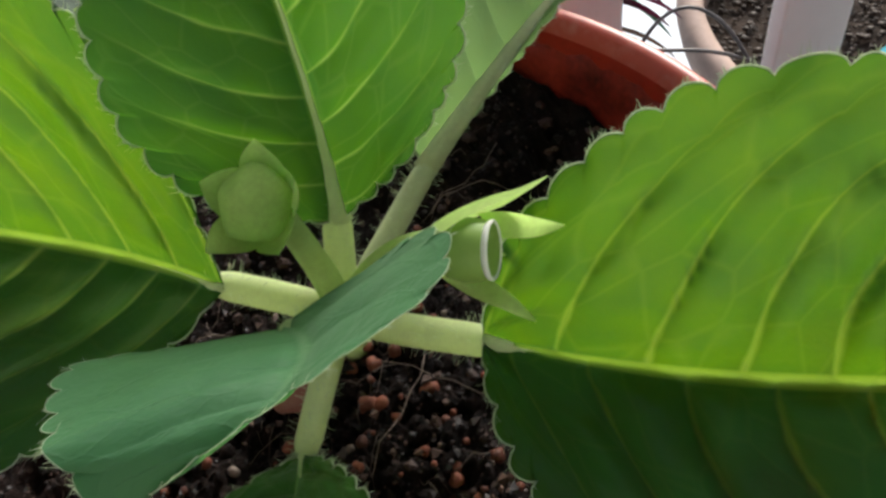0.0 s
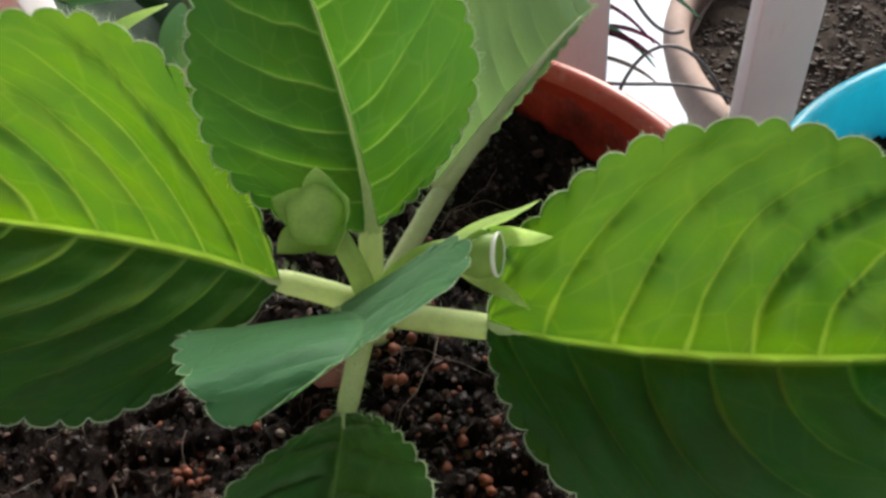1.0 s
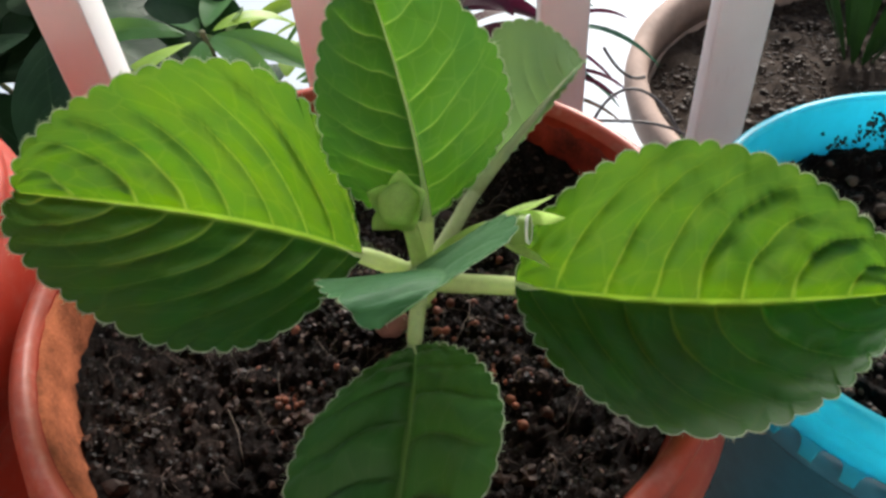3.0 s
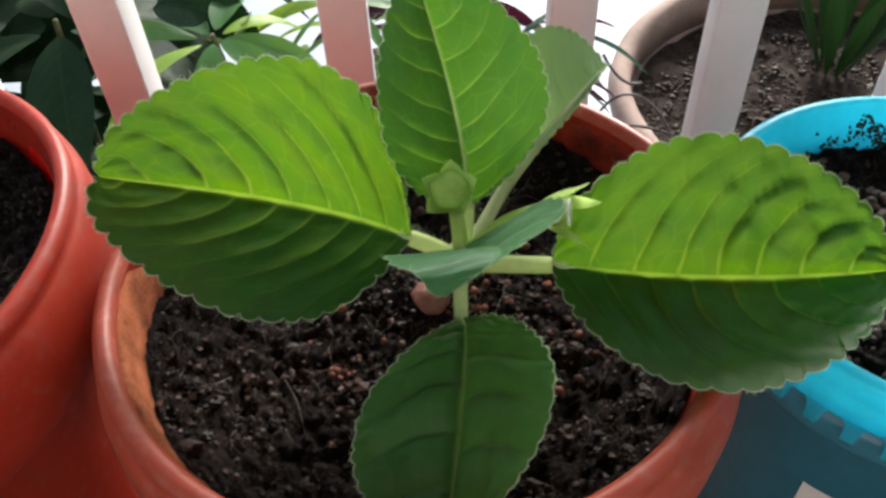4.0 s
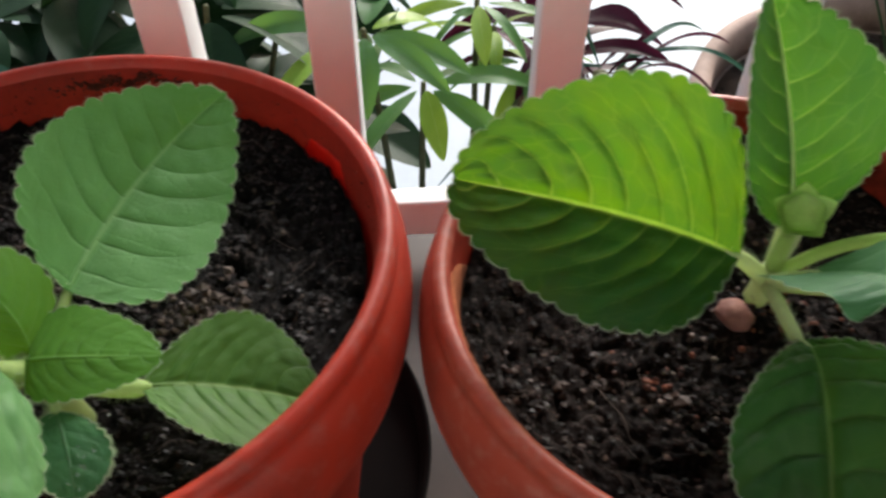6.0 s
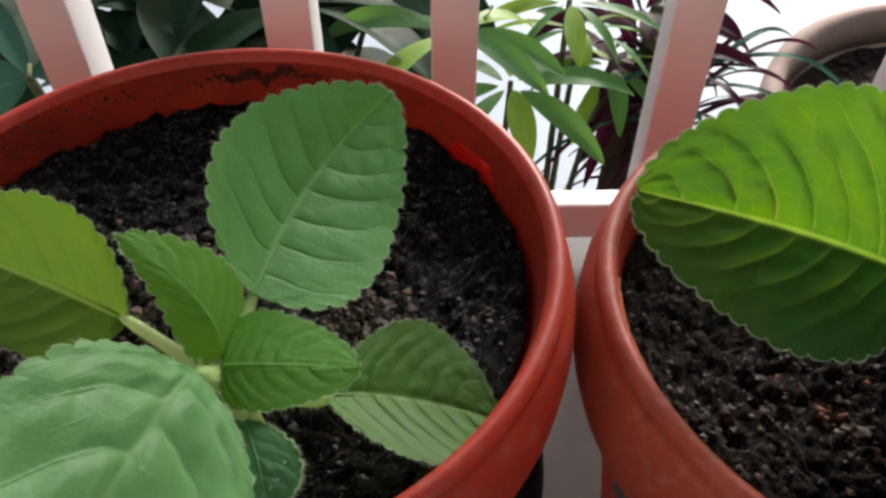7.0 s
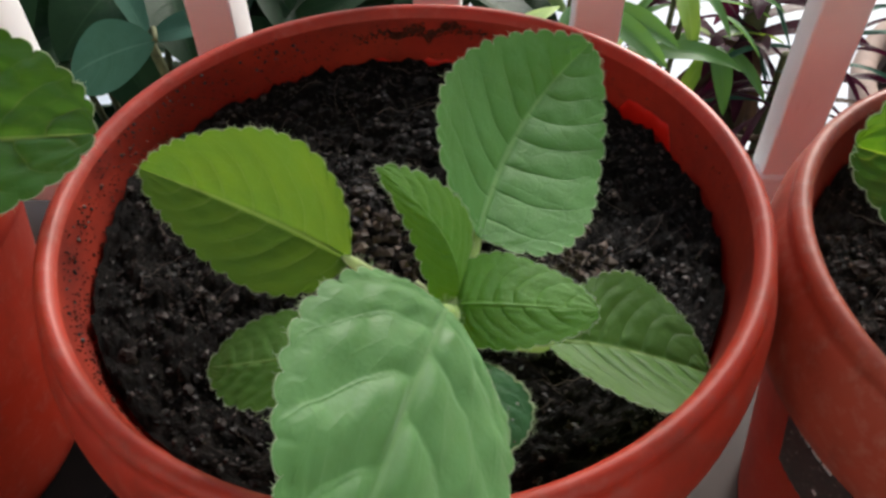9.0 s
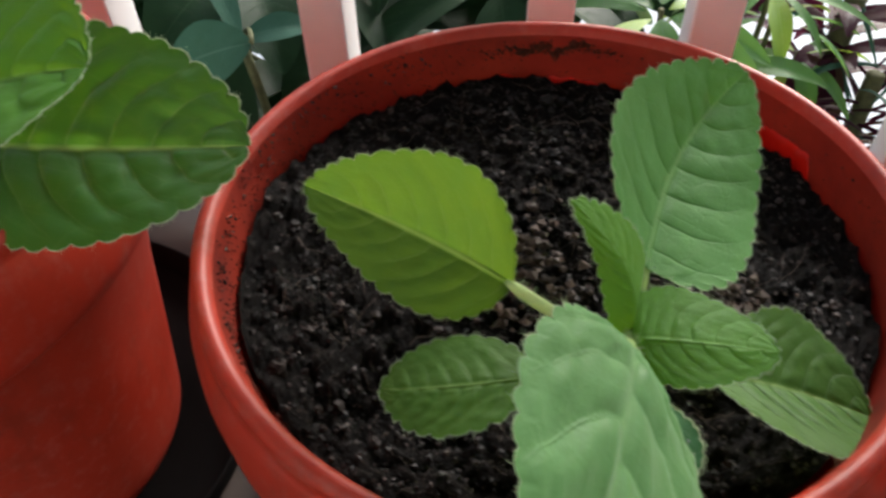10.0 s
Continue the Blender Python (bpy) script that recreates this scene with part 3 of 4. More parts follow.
def big_leaf(plant, base, mid, tip, left, right, material, stem=None, rib_r=0.0007, rib_end=0.0002, label="", fuzz=True, stalk=None, stalk_r=0.0031, thick_rib=False, rib_top=0.0, rim=0.00015, hairs_each=560, **shape):
    """One leaf of a potted plant: the blade, with its raised midrib, hairy margin and stalk as parts of it."""
    bm, rib, up, edge = leaf_mesh(base, mid, tip, left, right, **shape)
    ob = part("leaf", bm, material, plant, label)
    stalk = stalk or STALK
    if thick_rib:
        pts = [rib(0.9 * i / 14) - up * 0.0004 for i in range(15)]
        part("midrib", tube(bmesh.new(), pts, [0.0026 - 0.0021 * (i / 14) ** 0.8 for i in range(15)], 10), stalk, ob)
    elif rib_top:
        pts = [rib(0.92 * i / 22) + up * (0.0003 - rib_top * 0.45) * (1 - i / 24) for i in range(23)]
        part("midrib", tube(bmesh.new(), pts, [rib_top * (1 - 0.86 * (i / 22) ** 0.6) for i in range(23)], 8), stalk, ob)
    if stem:
        path = bezier([*stem, rib(0.0) - up * 0.0010, rib(0.07) - up * 0.0004], 14)
        part("leaf_stalk", tube(bmesh.new(), path, [stalk_r * (1.08 - 0.16 * i / 10) if i < 10 else stalk_r * (0.92, 0.82, 0.66, 0.46, 0.26)[i - 10] for i in range(15)], 12), stalk, ob)
        hairs = bmesh.new()
        for _ in range(190):
            k = random.random() * 11.5
            p = path[int(k)].lerp(path[int(k) + 1], k % 1)
            d = Vector((random.gauss(0, 1), random.gauss(0, 1), random.gauss(0, 1))).normalized()
            q = p + d * stalk_r * 0.95
            tube(hairs, [q, q + d * 0.0010, q + d * 0.0021 + Vector((0, 0, 0.0003))], [0.00006, 0.00005, 0.00002], 3, False)
        tagged(part("stalk_hairs", hairs, FUZZ, ob), kind="stuff")
    if fuzz:
        fb = bmesh.new()
        for line in edge:
            tube(fb, line[2:-1], rim, 5)
            for _ in range(int(hairs_each * shape.get("teeth", 19) / 19)):
                k = 2 + random.random() * (len(line) - 5)
                p = line[int(k)].lerp(line[int(k) + 1], k % 1)
                d = p - rib(0.5 - 0.5 * math.cos(math.pi * k / (len(line) - 1)))
                d = d.normalized() * random.uniform(0.5, 1.0) + Vector((random.gauss(0, 0.5), random.gauss(0, 0.5), random.gauss(0, 0.5)))
                tube(fb, [p, p + d * 0.0004, p + d * random.uniform(0.0005, 0.0012)], [0.00006, 0.00005, 0.00002], 3, False)
        part("hairy_margin", fb, FUZZ, ob)
    return ob


def stem_part(plant, points, radii, material=None, name="stem"):
    pts = bezier(points, 12)
    n = len(pts) - 1
    return part(name, tube(bmesh.new(), pts, [radii[0] + (radii[1] - radii[0]) * i / n for i in range(n + 1)], 14), material or STALK, plant)


def sepal_blade(base, tip, half, out, bulge=0.25):
    """A pointed sepal from base to tip that bellies towards out."""
    base, tip, out = Vector(base), Vector(tip), Vector(out).normalized()
    d = tip - base
    side = d.cross(out).normalized()
    out = side.cross(d).normalized()
    bs, rows = bmesh.new(), []
    for i in range(13):
        u = i / 12
        h = half * (0.62 + 0.9 * u) * (1 - u ** 1.4) + 0.00008
        c = base + d * u + out * (bulge * d.length * math.sin(math.pi * u ** 0.8) + 0.18 * d.length * max(0, u - 0.7))
        rows.append([bs.verts.new(c + side * (h * j / 4) - out * (h * 0.42 * (abs(j) / 4) ** 2)) for j in range(-4, 5)])
    for ra, rb in zip(rows, rows[1:]):
        for j in range(8):
            bs.faces.new((ra[j], ra[j + 1], rb[j + 1], rb[j]))
    return bs


def closed_bud(plant, at, aim, size, label):
    """A closed bud: a ribbed round body held in a cup of five broad sepals with short spread points."""
    m = Matrix.Translation(at) @ Vector(aim).normalized().to_track_quat("Z", "Y").to_matrix().to_4x4()
    bm = bmesh.new()
    lathe(bm, [(0.00002, -size * 0.95), (size * 0.34, -size * 0.90), (size * 0.70, -size * 0.55), (size * 0.92, -size * 0.12), (size * 0.90, size * 0.18), (size * 0.66, size * 0.46), (size * 0.36, size * 0.66), (size * 0.12, size * 0.76), (0.00002, size * 0.77)], 40)
    for w in bm.verts:
        k = 1 + 0.10 * abs(math.cos(2.5 * (math.atan2(w.co.y, w.co.x) - 0.55))) ** 3 - 0.05
        w.co.x, w.co.y = w.co.x * k, w.co.y * k
    bmesh.ops.transform(bm, matrix=m, verts=bm.verts)
    ob = part("flower_bud", bm, BUD, plant, label)
    for k in range(5):
        a = 2 * math.pi * k / 5 + 0.55
        way = Vector((math.cos(a), math.sin(a), 0))
        reach = size * (1.42 + 0.14 * math.sin(3.1 * k))
        bs = sepal_blade(way * size * 0.60 + Vector((0, 0, -size * 0.60)), way * reach + Vector((0, 0, size * (0.36 + 0.22 * math.cos(2.3 * k)))), size * 0.88, way + Vector((0, 0, -0.4)), 0.12)
        bmesh.ops.transform(bs, matrix=m, verts=bs.verts)
        part("sepal", bs, BUD, ob)
    return ob


def opening_bud(plant, at, aim, size, sepals, label):
    """A bud that opens: a pale rounded tube with a white lip, between leafy sepals given by base, tip and half width."""
    m = Matrix.Translation(at) @ Vector(aim).normalized().to_track_quat("Z", "Y").to_matrix().to_4x4()
    bm = lathe(bmesh.new(), [(0.0003, -size * 1.1), (size * 0.5, -size * 0.95), (size * 0.85, -size * 0.5), (size, 0.0), (size * 0.95, size * 0.45), (size * 0.84, size * 0.72)], 28)
    bmesh.ops.transform(bm, matrix=m, verts=bm.verts)
    ob = part("flower_bud", bm, BUD_WHITE, plant, label)
    bm = lathe(bmesh.new(), [(size * 0.84, size * 0.72), (size * 0.91, size * 0.80), (size * 0.92, size * 0.88), (size * 0.84, size * 0.92), (size * 0.80, size * 0.86)], 28)
    bmesh.ops.transform(bm, matrix=m, verts=bm.verts)
    part("petal", bm, PETAL, ob, "white petal edge")
    bm = lathe(bmesh.new(), [(size * 0.80, size * 0.86), (size * 0.70, size * 0.76), (size * 0.4, size * 0.66), (0.00002, size * 0.62)], 28)
    bmesh.ops.transform(bm, matrix=m, verts=bm.verts)
    part("throat", bm, BUD_WHITE, ob)
    for base, tip, half in sepals:
        middle = (Vector(base) + Vector(tip)) * 0.5
        part("sepal", sepal_blade(base, tip, half, middle - Vector(at), 0.06), BUD, ob)
    return ob


# pot with the large budding plant
flower_pot(-0.048, 0.0861, 0.1064, 0.1003, 0.1874, "terracotta red plastic pot with a rolled lip, holding a budding plant", POT_FADED)
soil_a, height_a = soil(-0.048, 0.0861, 0.1505, 0.0965, 0.008, 3, 24000, (0.025, -0.01), 0.012, 0.012, (SOIL_WARM, CRUMB_WARM, CLUMP_WARM))

plant_a = thing("gloxinia_plant", (0, 0, 0), "green potted plant with large toothed velvety leaves and two buds", "plant", "potted plants")
HUB = (-0.0327, 0.0950, 0.170)
stem_part(plant_a, [(-0.033, 0.098, 0.146), (-0.033, 0.097, 0.158), HUB, (-0.0330, 0.0940, 0.178)], (0.0050, 0.0040))
big_leaf(plant_a, (-0.0496, 0.0891, 0.1898), (-0.0872, 0.0983, 0.2007), (-0.1469, 0.0993, 0.2192), (0.0046, 0.0147, 0.0485), (-0.0223, -0.0393, -0.0058), GREEN, peak=0.359, full=0.535, stem=[HUB, (-0.041, 0.0935, 0.181)], rib_top=0.0011, label="large leaf lit through from behind", quilt=0.056, teeth=15, bite=0.085, sweep=0.36, sag=0.10, nu=360, seed=1)
big_leaf(plant_a, (-0.0292, 0.1012, 0.1908), (-0.0312, 0.1168, 0.2193), (-0.0408, 0.1414, 0.2583), (-0.0249, -0.0181, 0.0148), (0.0295, -0.0020, 0.0160), DEEP, peak=0.384, full=0.620, stem=[HUB, (-0.031, 0.097, 0.180)], rib_top=0.0029, sweep=0.12, quilt=0.028, teeth=14, bite=0.085, nu=320, seed=2)
big_leaf(plant_a, (-0.0043, 0.0727, 0.1890), (0.0421, 0.0566, 0.1922), (0.0988, 0.0526, 0.1933), (-0.0071, 0.0214, 0.0404), (-0.0165, -0.0400, 0.0005), GREEN, peak=0.511, full=0.587, stem=[HUB, (-0.020, 0.083, 0.179)], rib_top=0.0010, quilt=0.070, teeth=15, bite=0.085, sweep=0.38, sag=0.10, nu=360, seed=3)
big_leaf(plant_a, (-0.0364, 0.0606, 0.1785), (-0.0366, 0.0402, 0.1820), (-0.0476, -0.0081, 0.1660), (-0.0307, -0.0002, 0.0025), (0.0255, -0.0032, 0.0221), SHADY, peak=0.700, full=0.641, sweep=0.12, veins=7, stem=[HUB, (-0.0345, 0.078, 0.176)], stalk_r=0.0026, rib_top=0.0010, quilt=0.085, teeth=15, seed=4)
big_leaf(plant_a, (-0.0131, 0.1167, 0.1863), (0.0106, 0.1320, 0.2060), (0.0293, 0.1531, 0.2103), (-0.0143, 0.0139, 0.0205), (0.0044, 0.0025, -0.0002), SILVER, peak=0.482, full=0.604, quilt=0.03, teeth=14, stem=[HUB, (-0.024, 0.103, 0.178)], seed=5, stalk=STALK_PALE, stalk_r=0.0026, thick_rib=True, label="pale grey-green leaf folded along its rib")
big_leaf(plant_a, (-0.0354, 0.0721, 0.1985), (-0.0251, 0.0498, 0.2189), (-0.0412, 0.0364, 0.2185), (-0.0299, -0.0031, 0.0028), (0.0200, 0.0076, 0.0096), GREYGREEN, peak=0.300, full=0.630, stem=[HUB], stalk_r=0.0024, seed=6, teeth=8, veins=5, quilt=0.03, wave=0.05, rim=0.00006, hairs_each=160, label="small blue-grey leaf curling upward")
stem_part(plant_a, [HUB, (-0.0322, 0.0945, 0.184), (-0.0350, 0.0895, 0.2070)], (0.0030, 0.0023), STALK_GREEN, "bud_stalk")
closed_bud(plant_a, (-0.0362, 0.0855, 0.2130), (-0.35, -0.62, 0.9), 0.0066, "closed green flower bud in a star of pointed sepals")
stem_part(plant_a, [HUB, (-0.021, 0.090, 0.196), (-0.0085, 0.0735, 0.2125)], (0.0026, 0.0019), STALK_GREEN, "bud_stalk")
opening_bud(plant_a, (-0.0048, 0.0712, 0.2128), (0.93, -0.25, 0.12), 0.0046, (
    ((-0.0096, 0.0725, 0.2165), (0.0087, 0.0837, 0.2112), 0.0058),
    ((-0.0020, 0.0765, 0.2125), (0.0088, 0.0715, 0.2145), 0.0034),
    ((-0.0092, 0.0730, 0.2085), (0.0040, 0.0640, 0.2050), 0.0032),
    ((-0.0085, 0.0770, 0.2080), (0.0060, 0.0790, 0.2040), 0.0036),
), "green flower bud opening to a white petal between leafy sepals")

# pot with the young plant
flower_pot(-0.2818, 0.0976, 0.115, 0.1092, 0.2000, "terracotta red plastic pot with soil stains inside, holding a young plant")
soil_b, height_b = soil(-0.2818, 0.0976, 0.1720, 0.1045, 0.0, 8, 26000, (0.03, -0.04), 0.007)
plant_b = thing("gloxinia_plant", (0, 0, 0), "young green potted plant with rounded toothed leaves", "plant", "potted plants")
HUB2 = (-0.2622, 0.0345, 0.2120)
stem_part(plant_b, [(-0.262, 0.042, 0.176), (-0.262, 0.039, 0.195), HUB2, (-0.2622, 0.034, 0.2160)], (0.0040, 0.0030))
big_leaf(plant_b, (-0.2922, 0.0536, 0.2105), (-0.3181, 0.0605, 0.2200), (-0.3531, 0.0713, 0.2258), (0.0052, 0.0110, 0.0213), (-0.0076, -0.0150, -0.0092), OLIVE, peak=0.351, full=0.643, stem=[HUB2, (-0.276, 0.044, 0.206)], stalk_r=0.0019, quilt=0.018, teeth=12, nu=300, bite=0.078, rim=0.00006, hairs_each=260, seed=11, label="yellow-green leaf")
big_leaf(plant_b, (-0.2623, 0.0363, 0.2132), (-0.2644, 0.0404, 0.2325), (-0.2801, 0.0442, 0.2527), (-0.0068, -0.0055, 0.0018), (0.0040, 0.0156, -0.0023), YOUNG, peak=0.345, full=0.646, stem=[HUB2], stalk=STALK_GREEN, stalk_r=0.0022, quilt=0.042, rim=0.00006, hairs_each=260, seed=12, teeth=9, label="small upright young leaf")
big_leaf(plant_b, (-0.2572, 0.0568, 0.2184), (-0.2456, 0.1027, 0.2214), (-0.2235, 0.1367, 0.2289), (-0.0182, 0.0018, 0.0241), (0.0258, -0.0099, -0.0134), SOFT, peak=0.316, full=0.685, stem=[HUB2, (-0.259, 0.044, 0.212)], stalk=STALK_GREEN, stalk_r=0.0016, quilt=0.024, teeth=13, nu=300, bite=0.078, sweep=0.14, rim=0.00006, hairs_each=260, seed=13)
big_leaf(plant_b, (-0.2614, 0.0340, 0.2160), (-0.2530, 0.0323, 0.2197), (-0.2265, 0.0333, 0.2179), (-0.0026, 0.0165, 0.0010), (-0.0001, -0.0113, -0.0032), YOUNG, peak=0.526, full=0.491, stem=[HUB2], stalk=STALK_GREEN, stalk_r=0.0022, quilt=0.022, rim=0.00006, hairs_each=260, seed=14, teeth=9)
big_leaf(plant_b, (-0.2380, 0.0382, 0.1976), (-0.2171, 0.0433, 0.1892), (-0.1901, 0.0419, 0.1810), (0.0013, 0.0233, 0.0067), (0.0096, -0.0237, 0.0058), OLIVE, peak=0.500, full=0.590, stem=[HUB2, (-0.250, 0.036, 0.200)], stalk=STALK_GREEN, quilt=0.028, teeth=12, nu=300, bite=0.078, rim=0.00006, hairs_each=260, seed=15, label="yellow-green leaf close to the soil")
big_leaf(plant_b, (-0.2640, 0.0277, 0.2203), (-0.2658, 0.0068, 0.2355), (-0.2768, -0.0500, 0.2413), (-0.0195, 0.0045, 0.0191), (0.0198, -0.0104, -0.0243), PALE, peak=0.614, full=0.545, stem=[HUB2], stalk=STALK_GREEN, quilt=0.075, teeth=13, nu=300, bite=0.078, rim=0.00006, hairs_each=260, seed=16, veins=5, label="large pale velvety leaf with a soft sheen")
big_leaf(plant_b, (-0.2825, 0.0220, 0.2145), (-0.3049, 0.0159, 0.2149), (-0.3233, 0.0187, 0.2068), (0.0018, 0.0159, 0.0001), (0.0030, -0.0124, -0.0011), OLIVE, peak=0.499, full=0.593, stem=[HUB2, (-0.270, 0.028, 0.208)], stalk=STALK_GREEN, stalk_r=0.0022, quilt=0.042, rim=0.00006, hairs_each=260, seed=17, teeth=9)

# bits in and on the two pots
def pebbles(name, parent, centre, spread, count, sizes, material, height, seed, limit=0.092, rough=0.45):
    random.seed(seed)
    bm = bmesh.new()
    for _ in range(count):
        px, py = random.gauss(centre[0], spread[0]), random.gauss(centre[1], spread[1])
        if math.hypot(px, py) > limit:
            continue
        r = random.uniform(*sizes)
        a = bmesh.ops.create_icosphere(bm, subdivisions=2, radius=r, matrix=Matrix.Translation((px, py, height(px, py) + r * 0.35)))
        for w in a["verts"]:
            k = 1 + rough * noise.noise(w.co * 480) + 0.3 * noise.noise(w.co * 1300)
            c = Vector((px, py, height(px, py) + r * 0.35))
            w.co = c + (w.co - c) * k
    return tagged(part(name, bm, material, parent), kind="stuff")


pebbles("clay_pebbles", soil_a, (0.032, -0.016), (0.017, 0.020), 110, (0.0005, 0.0019), PEBBLE, height_a, 5)
pebbles("clay_pebbles", soil_a, (-0.028, -0.020), (0.009, 0.007), 26, (0.0005, 0.0013), PEBBLE, height_a, 6)
pebbles("pale_grit", soil_a, (0.0, 0.0), (0.055, 0.055), 60, (0.0006, 0.0014), FIBRE, height_a, 7)
pebbles("pale_grit", soil_b, (0.0, 0.0), (0.060, 0.060), 60, (0.0006, 0.0014), FIBRE, height_b, 9)

tuber = bmesh.new()
bmesh.ops.create_icosphere(tuber, subdivisions=4, radius=0.0066)
for w in tuber.verts:
    w.co *= 1 + 0.30 * noise.noise(w.co * 150) + 0.08 * noise.noise(w.co * 420) + 0.03 * noise.noise(w.co * 1200)
    w.co.z *= 0.70
tuber = link_mesh("tuber", tuber, PINK)
tuber.location = (-0.0448, 0.0860, 0.1625)
tagged(tuber, "shrivelled pinkish tuber skin half sunk in soil", "tuber")

clod = bmesh.new()
random.seed(31)
for _ in range(170):
    lump(clod, (random.gauss(0, 0.009), random.gauss(0, 0.008), random.gauss(0, 0.0030)), random.uniform(0.0007, 0.0026))
clod = link_mesh("soil_clod", clod, CLOD, False)
clod.location = (-0.2306, 0.0728, 0.1850)
tagged(clod, "small crumbly brown clod of fibrous soil", "soil clod", kind="stuff")
clod2 = bmesh.new()
for _ in range(200):
    lump(clod2, (random.gauss(0, 0.010), random.gauss(0, 0.014), random.gauss(0, 0.0026)), random.uniform(0.0007, 0.0026))
clod2 = link_mesh("soil_clod", clod2, CLOD, False)
clod2.location = (-0.2900, 0.0840, 0.1830)
tagged(clod2, "small crumbly brown clod of fibrous soil", "soil clod", kind="stuff")


def wall_dirt(parent, x_ri, z0, z1, a0, a1, count, seed, material, sizes, streak=False):
    """Specks of soil that cling to the inside of a pot."""
    random.seed(seed)
    bm = bmesh.new()
    for _ in range(count):
        a = radians(random.uniform(a0, a1))
        z = z0 + (z1 - z0) * random.random() ** 1.4
        if streak:
            k = random.gauss(0.5, 0.2)
            a = radians(a0 + (a1 - a0) * k)
            z = (z0 + z1) / 2 + (z1 - z0) * (random.gauss(0, 0.13) + 0.5 * noise.noise(Vector((k * 5, seed, round(k * 3)))))
        r = x_ri - 0.0006 - 0.09 * (z1 + 0.006 - z)
        lump(bm, (r * math.cos(a), r * math.sin(a), z), random.uniform(*sizes), 1.0)
    return tagged(part("wall_dirt", bm, material, parent, smooth=False), kind="stuff")


pots = [o for o in scene.objects if o.name.startswith("flower_pot")]
wall_dirt(pots[1], 0.1092, 0.172, 0.197, 112, 235, 900, 2, STAIN, (0.00015, 0.0006))
wall_dirt(pots[1], 0.1092, 0.172, 0.192, 0, 118, 400, 3, STAIN, (0.00015, 0.0007))
wall_dirt(pots[1], 0.1092, 0.186, 0.195, 76, 108, 700, 4, STAIN, (0.0002, 0.0008), True)
wall_dirt(pots[1], 0.1092, 0.186, 0.196, 120, 215, 90, 14, CRUMB, (0.0003, 0.0009))
wall_dirt(pots[0], 0.1003, 0.150, 0.170, 0, 360, 260, 5, CRUMB, (0.0003, 0.0012))

# crust of dried soil, dark red film and painted sun-through patches on the inner walls
def inner_layer(parent, ri, h, a0, a1, z0, z1, material, label, ragged=0.0016, columns=60, thick=0.0012):
    wall = ((h - 0.052, ri - 0.007), (h - 0.040, ri - 0.004), (h - 0.014, ri - 0.002), (h - 0.004, ri), (h, ri + 0.002))
    bm = bmesh.new()
    rows = []
    for i in range(8):
        row = []
        for k in range(columns + 1):
            a = radians(a0 + (a1 - a0) * k / columns)
            f = min(1, i / 6)
            z = z0 + (z1 - z0) * f * min(1.0, 0.1 + 4 * k / columns, 0.1 + 4 * (1 - k / columns)) ** 0.7
            z += ragged * (0.5 + 0.5 * f) * noise.fractal(Vector((a * 9, i * 0.3 + z0 * 90, 4)), 0.8, 2.0, 3)
            z = min(z, h - 0.003)
            r = float(np.interp(z, [q[0] for q in wall], [q[1] for q in wall]))
            r += 0.0006 if i == 7 else -thick * (0.6 + 0.4 * noise.noise(Vector((a * 20, z * 300, 0))))
            row.append(bm.verts.new((r * math.cos(a), r * math.sin(a), z + (0.0004 if i == 7 else 0))))
        rows.append(row)
    for ra, rb in zip(rows, rows[1:]):
        for k in range(columns):
            bm.faces.new((ra[k], rb[k], rb[k + 1], ra[k + 1]))
    part("soil_crust", bm, material, parent, label)


inner_layer(pots[0], 0.1003, 0.1874, 158, 240, 0.146, 0.1825, CRUST, "dry orange-brown soil crust")
inner_layer(pots[0], 0.1003, 0.1874, 0, 85, 0.146, 0.1800, FILM, "dark red film on the inner wall", 0.003, 120, 0.0007)
# patches where sun coming through the pot wall is painted on
inner_layer(pots[1], 0.1092, 0.2000, 25, 46, 0.164, 0.1850, LIT_THROUGH, "bright red patch with sun through the plastic put into its colour", 0.0022, 60, 0.0007)
inner_layer(pots[1], 0.1092, 0.2000, 74, 112, 0.164, 0.1775, LIT_THROUGH, "bright red patch with sun through the plastic put into its colour", 0.0030, 80, 0.0006)


def sticker(parent, radius_at, a0, a1, z0, z1, material, name="label", columns=16):
    bm = bmesh.new()
    rows = []
    for z in (z0, (z0 + z1) / 2, z1):
        rows.append([bm.verts.new((radius_at(z) * math.cos(radians(a0 + (a1 - a0) * k / columns)), radius_at(z) * math.sin(radians(a0 + (a1 - a0) * k / columns)), z)) for k in range(columns + 1)])
    for ra, rb in zip(rows, rows[1:]):
        for k in range(columns):
            bm.faces.new((ra[k], ra[k + 1], rb[k + 1], rb[k]))
    return part(name, bm, material, parent)


def body_a(z):
    k = (0.1299 - z) / (0.1299 - 0.0937)
    return 0.0986 + (0.865 * 0.1064 - 0.0986) * k + 0.0004


label_a = sticker(pots[0], body_a, 190, 236, 0.072, 0.1305, plain("clear_film", (0.060, 0.042, 0.040), 0.25, 0.5, 0.2, 60, 0.2, 0.0006))
for a0, a1 in ((194.0, 196.4), (196.9, 199.0), (199.6, 202.4), (202.9, 205.6)):
    sticker(label_a, lambda q: body_a(q) + 0.0005, a0, a1, 0.1225, 0.1275, PAPER, "print_bar", 4)
for a0, a1, z in ((203.0, 204.2, 0.101), (205.0, 206.6, 0.099)):
    sticker(label_a, lambda q: body_a(q) + 0.0005, a0, a1, z, z + 0.002, PAPER, "print_bar", 4)

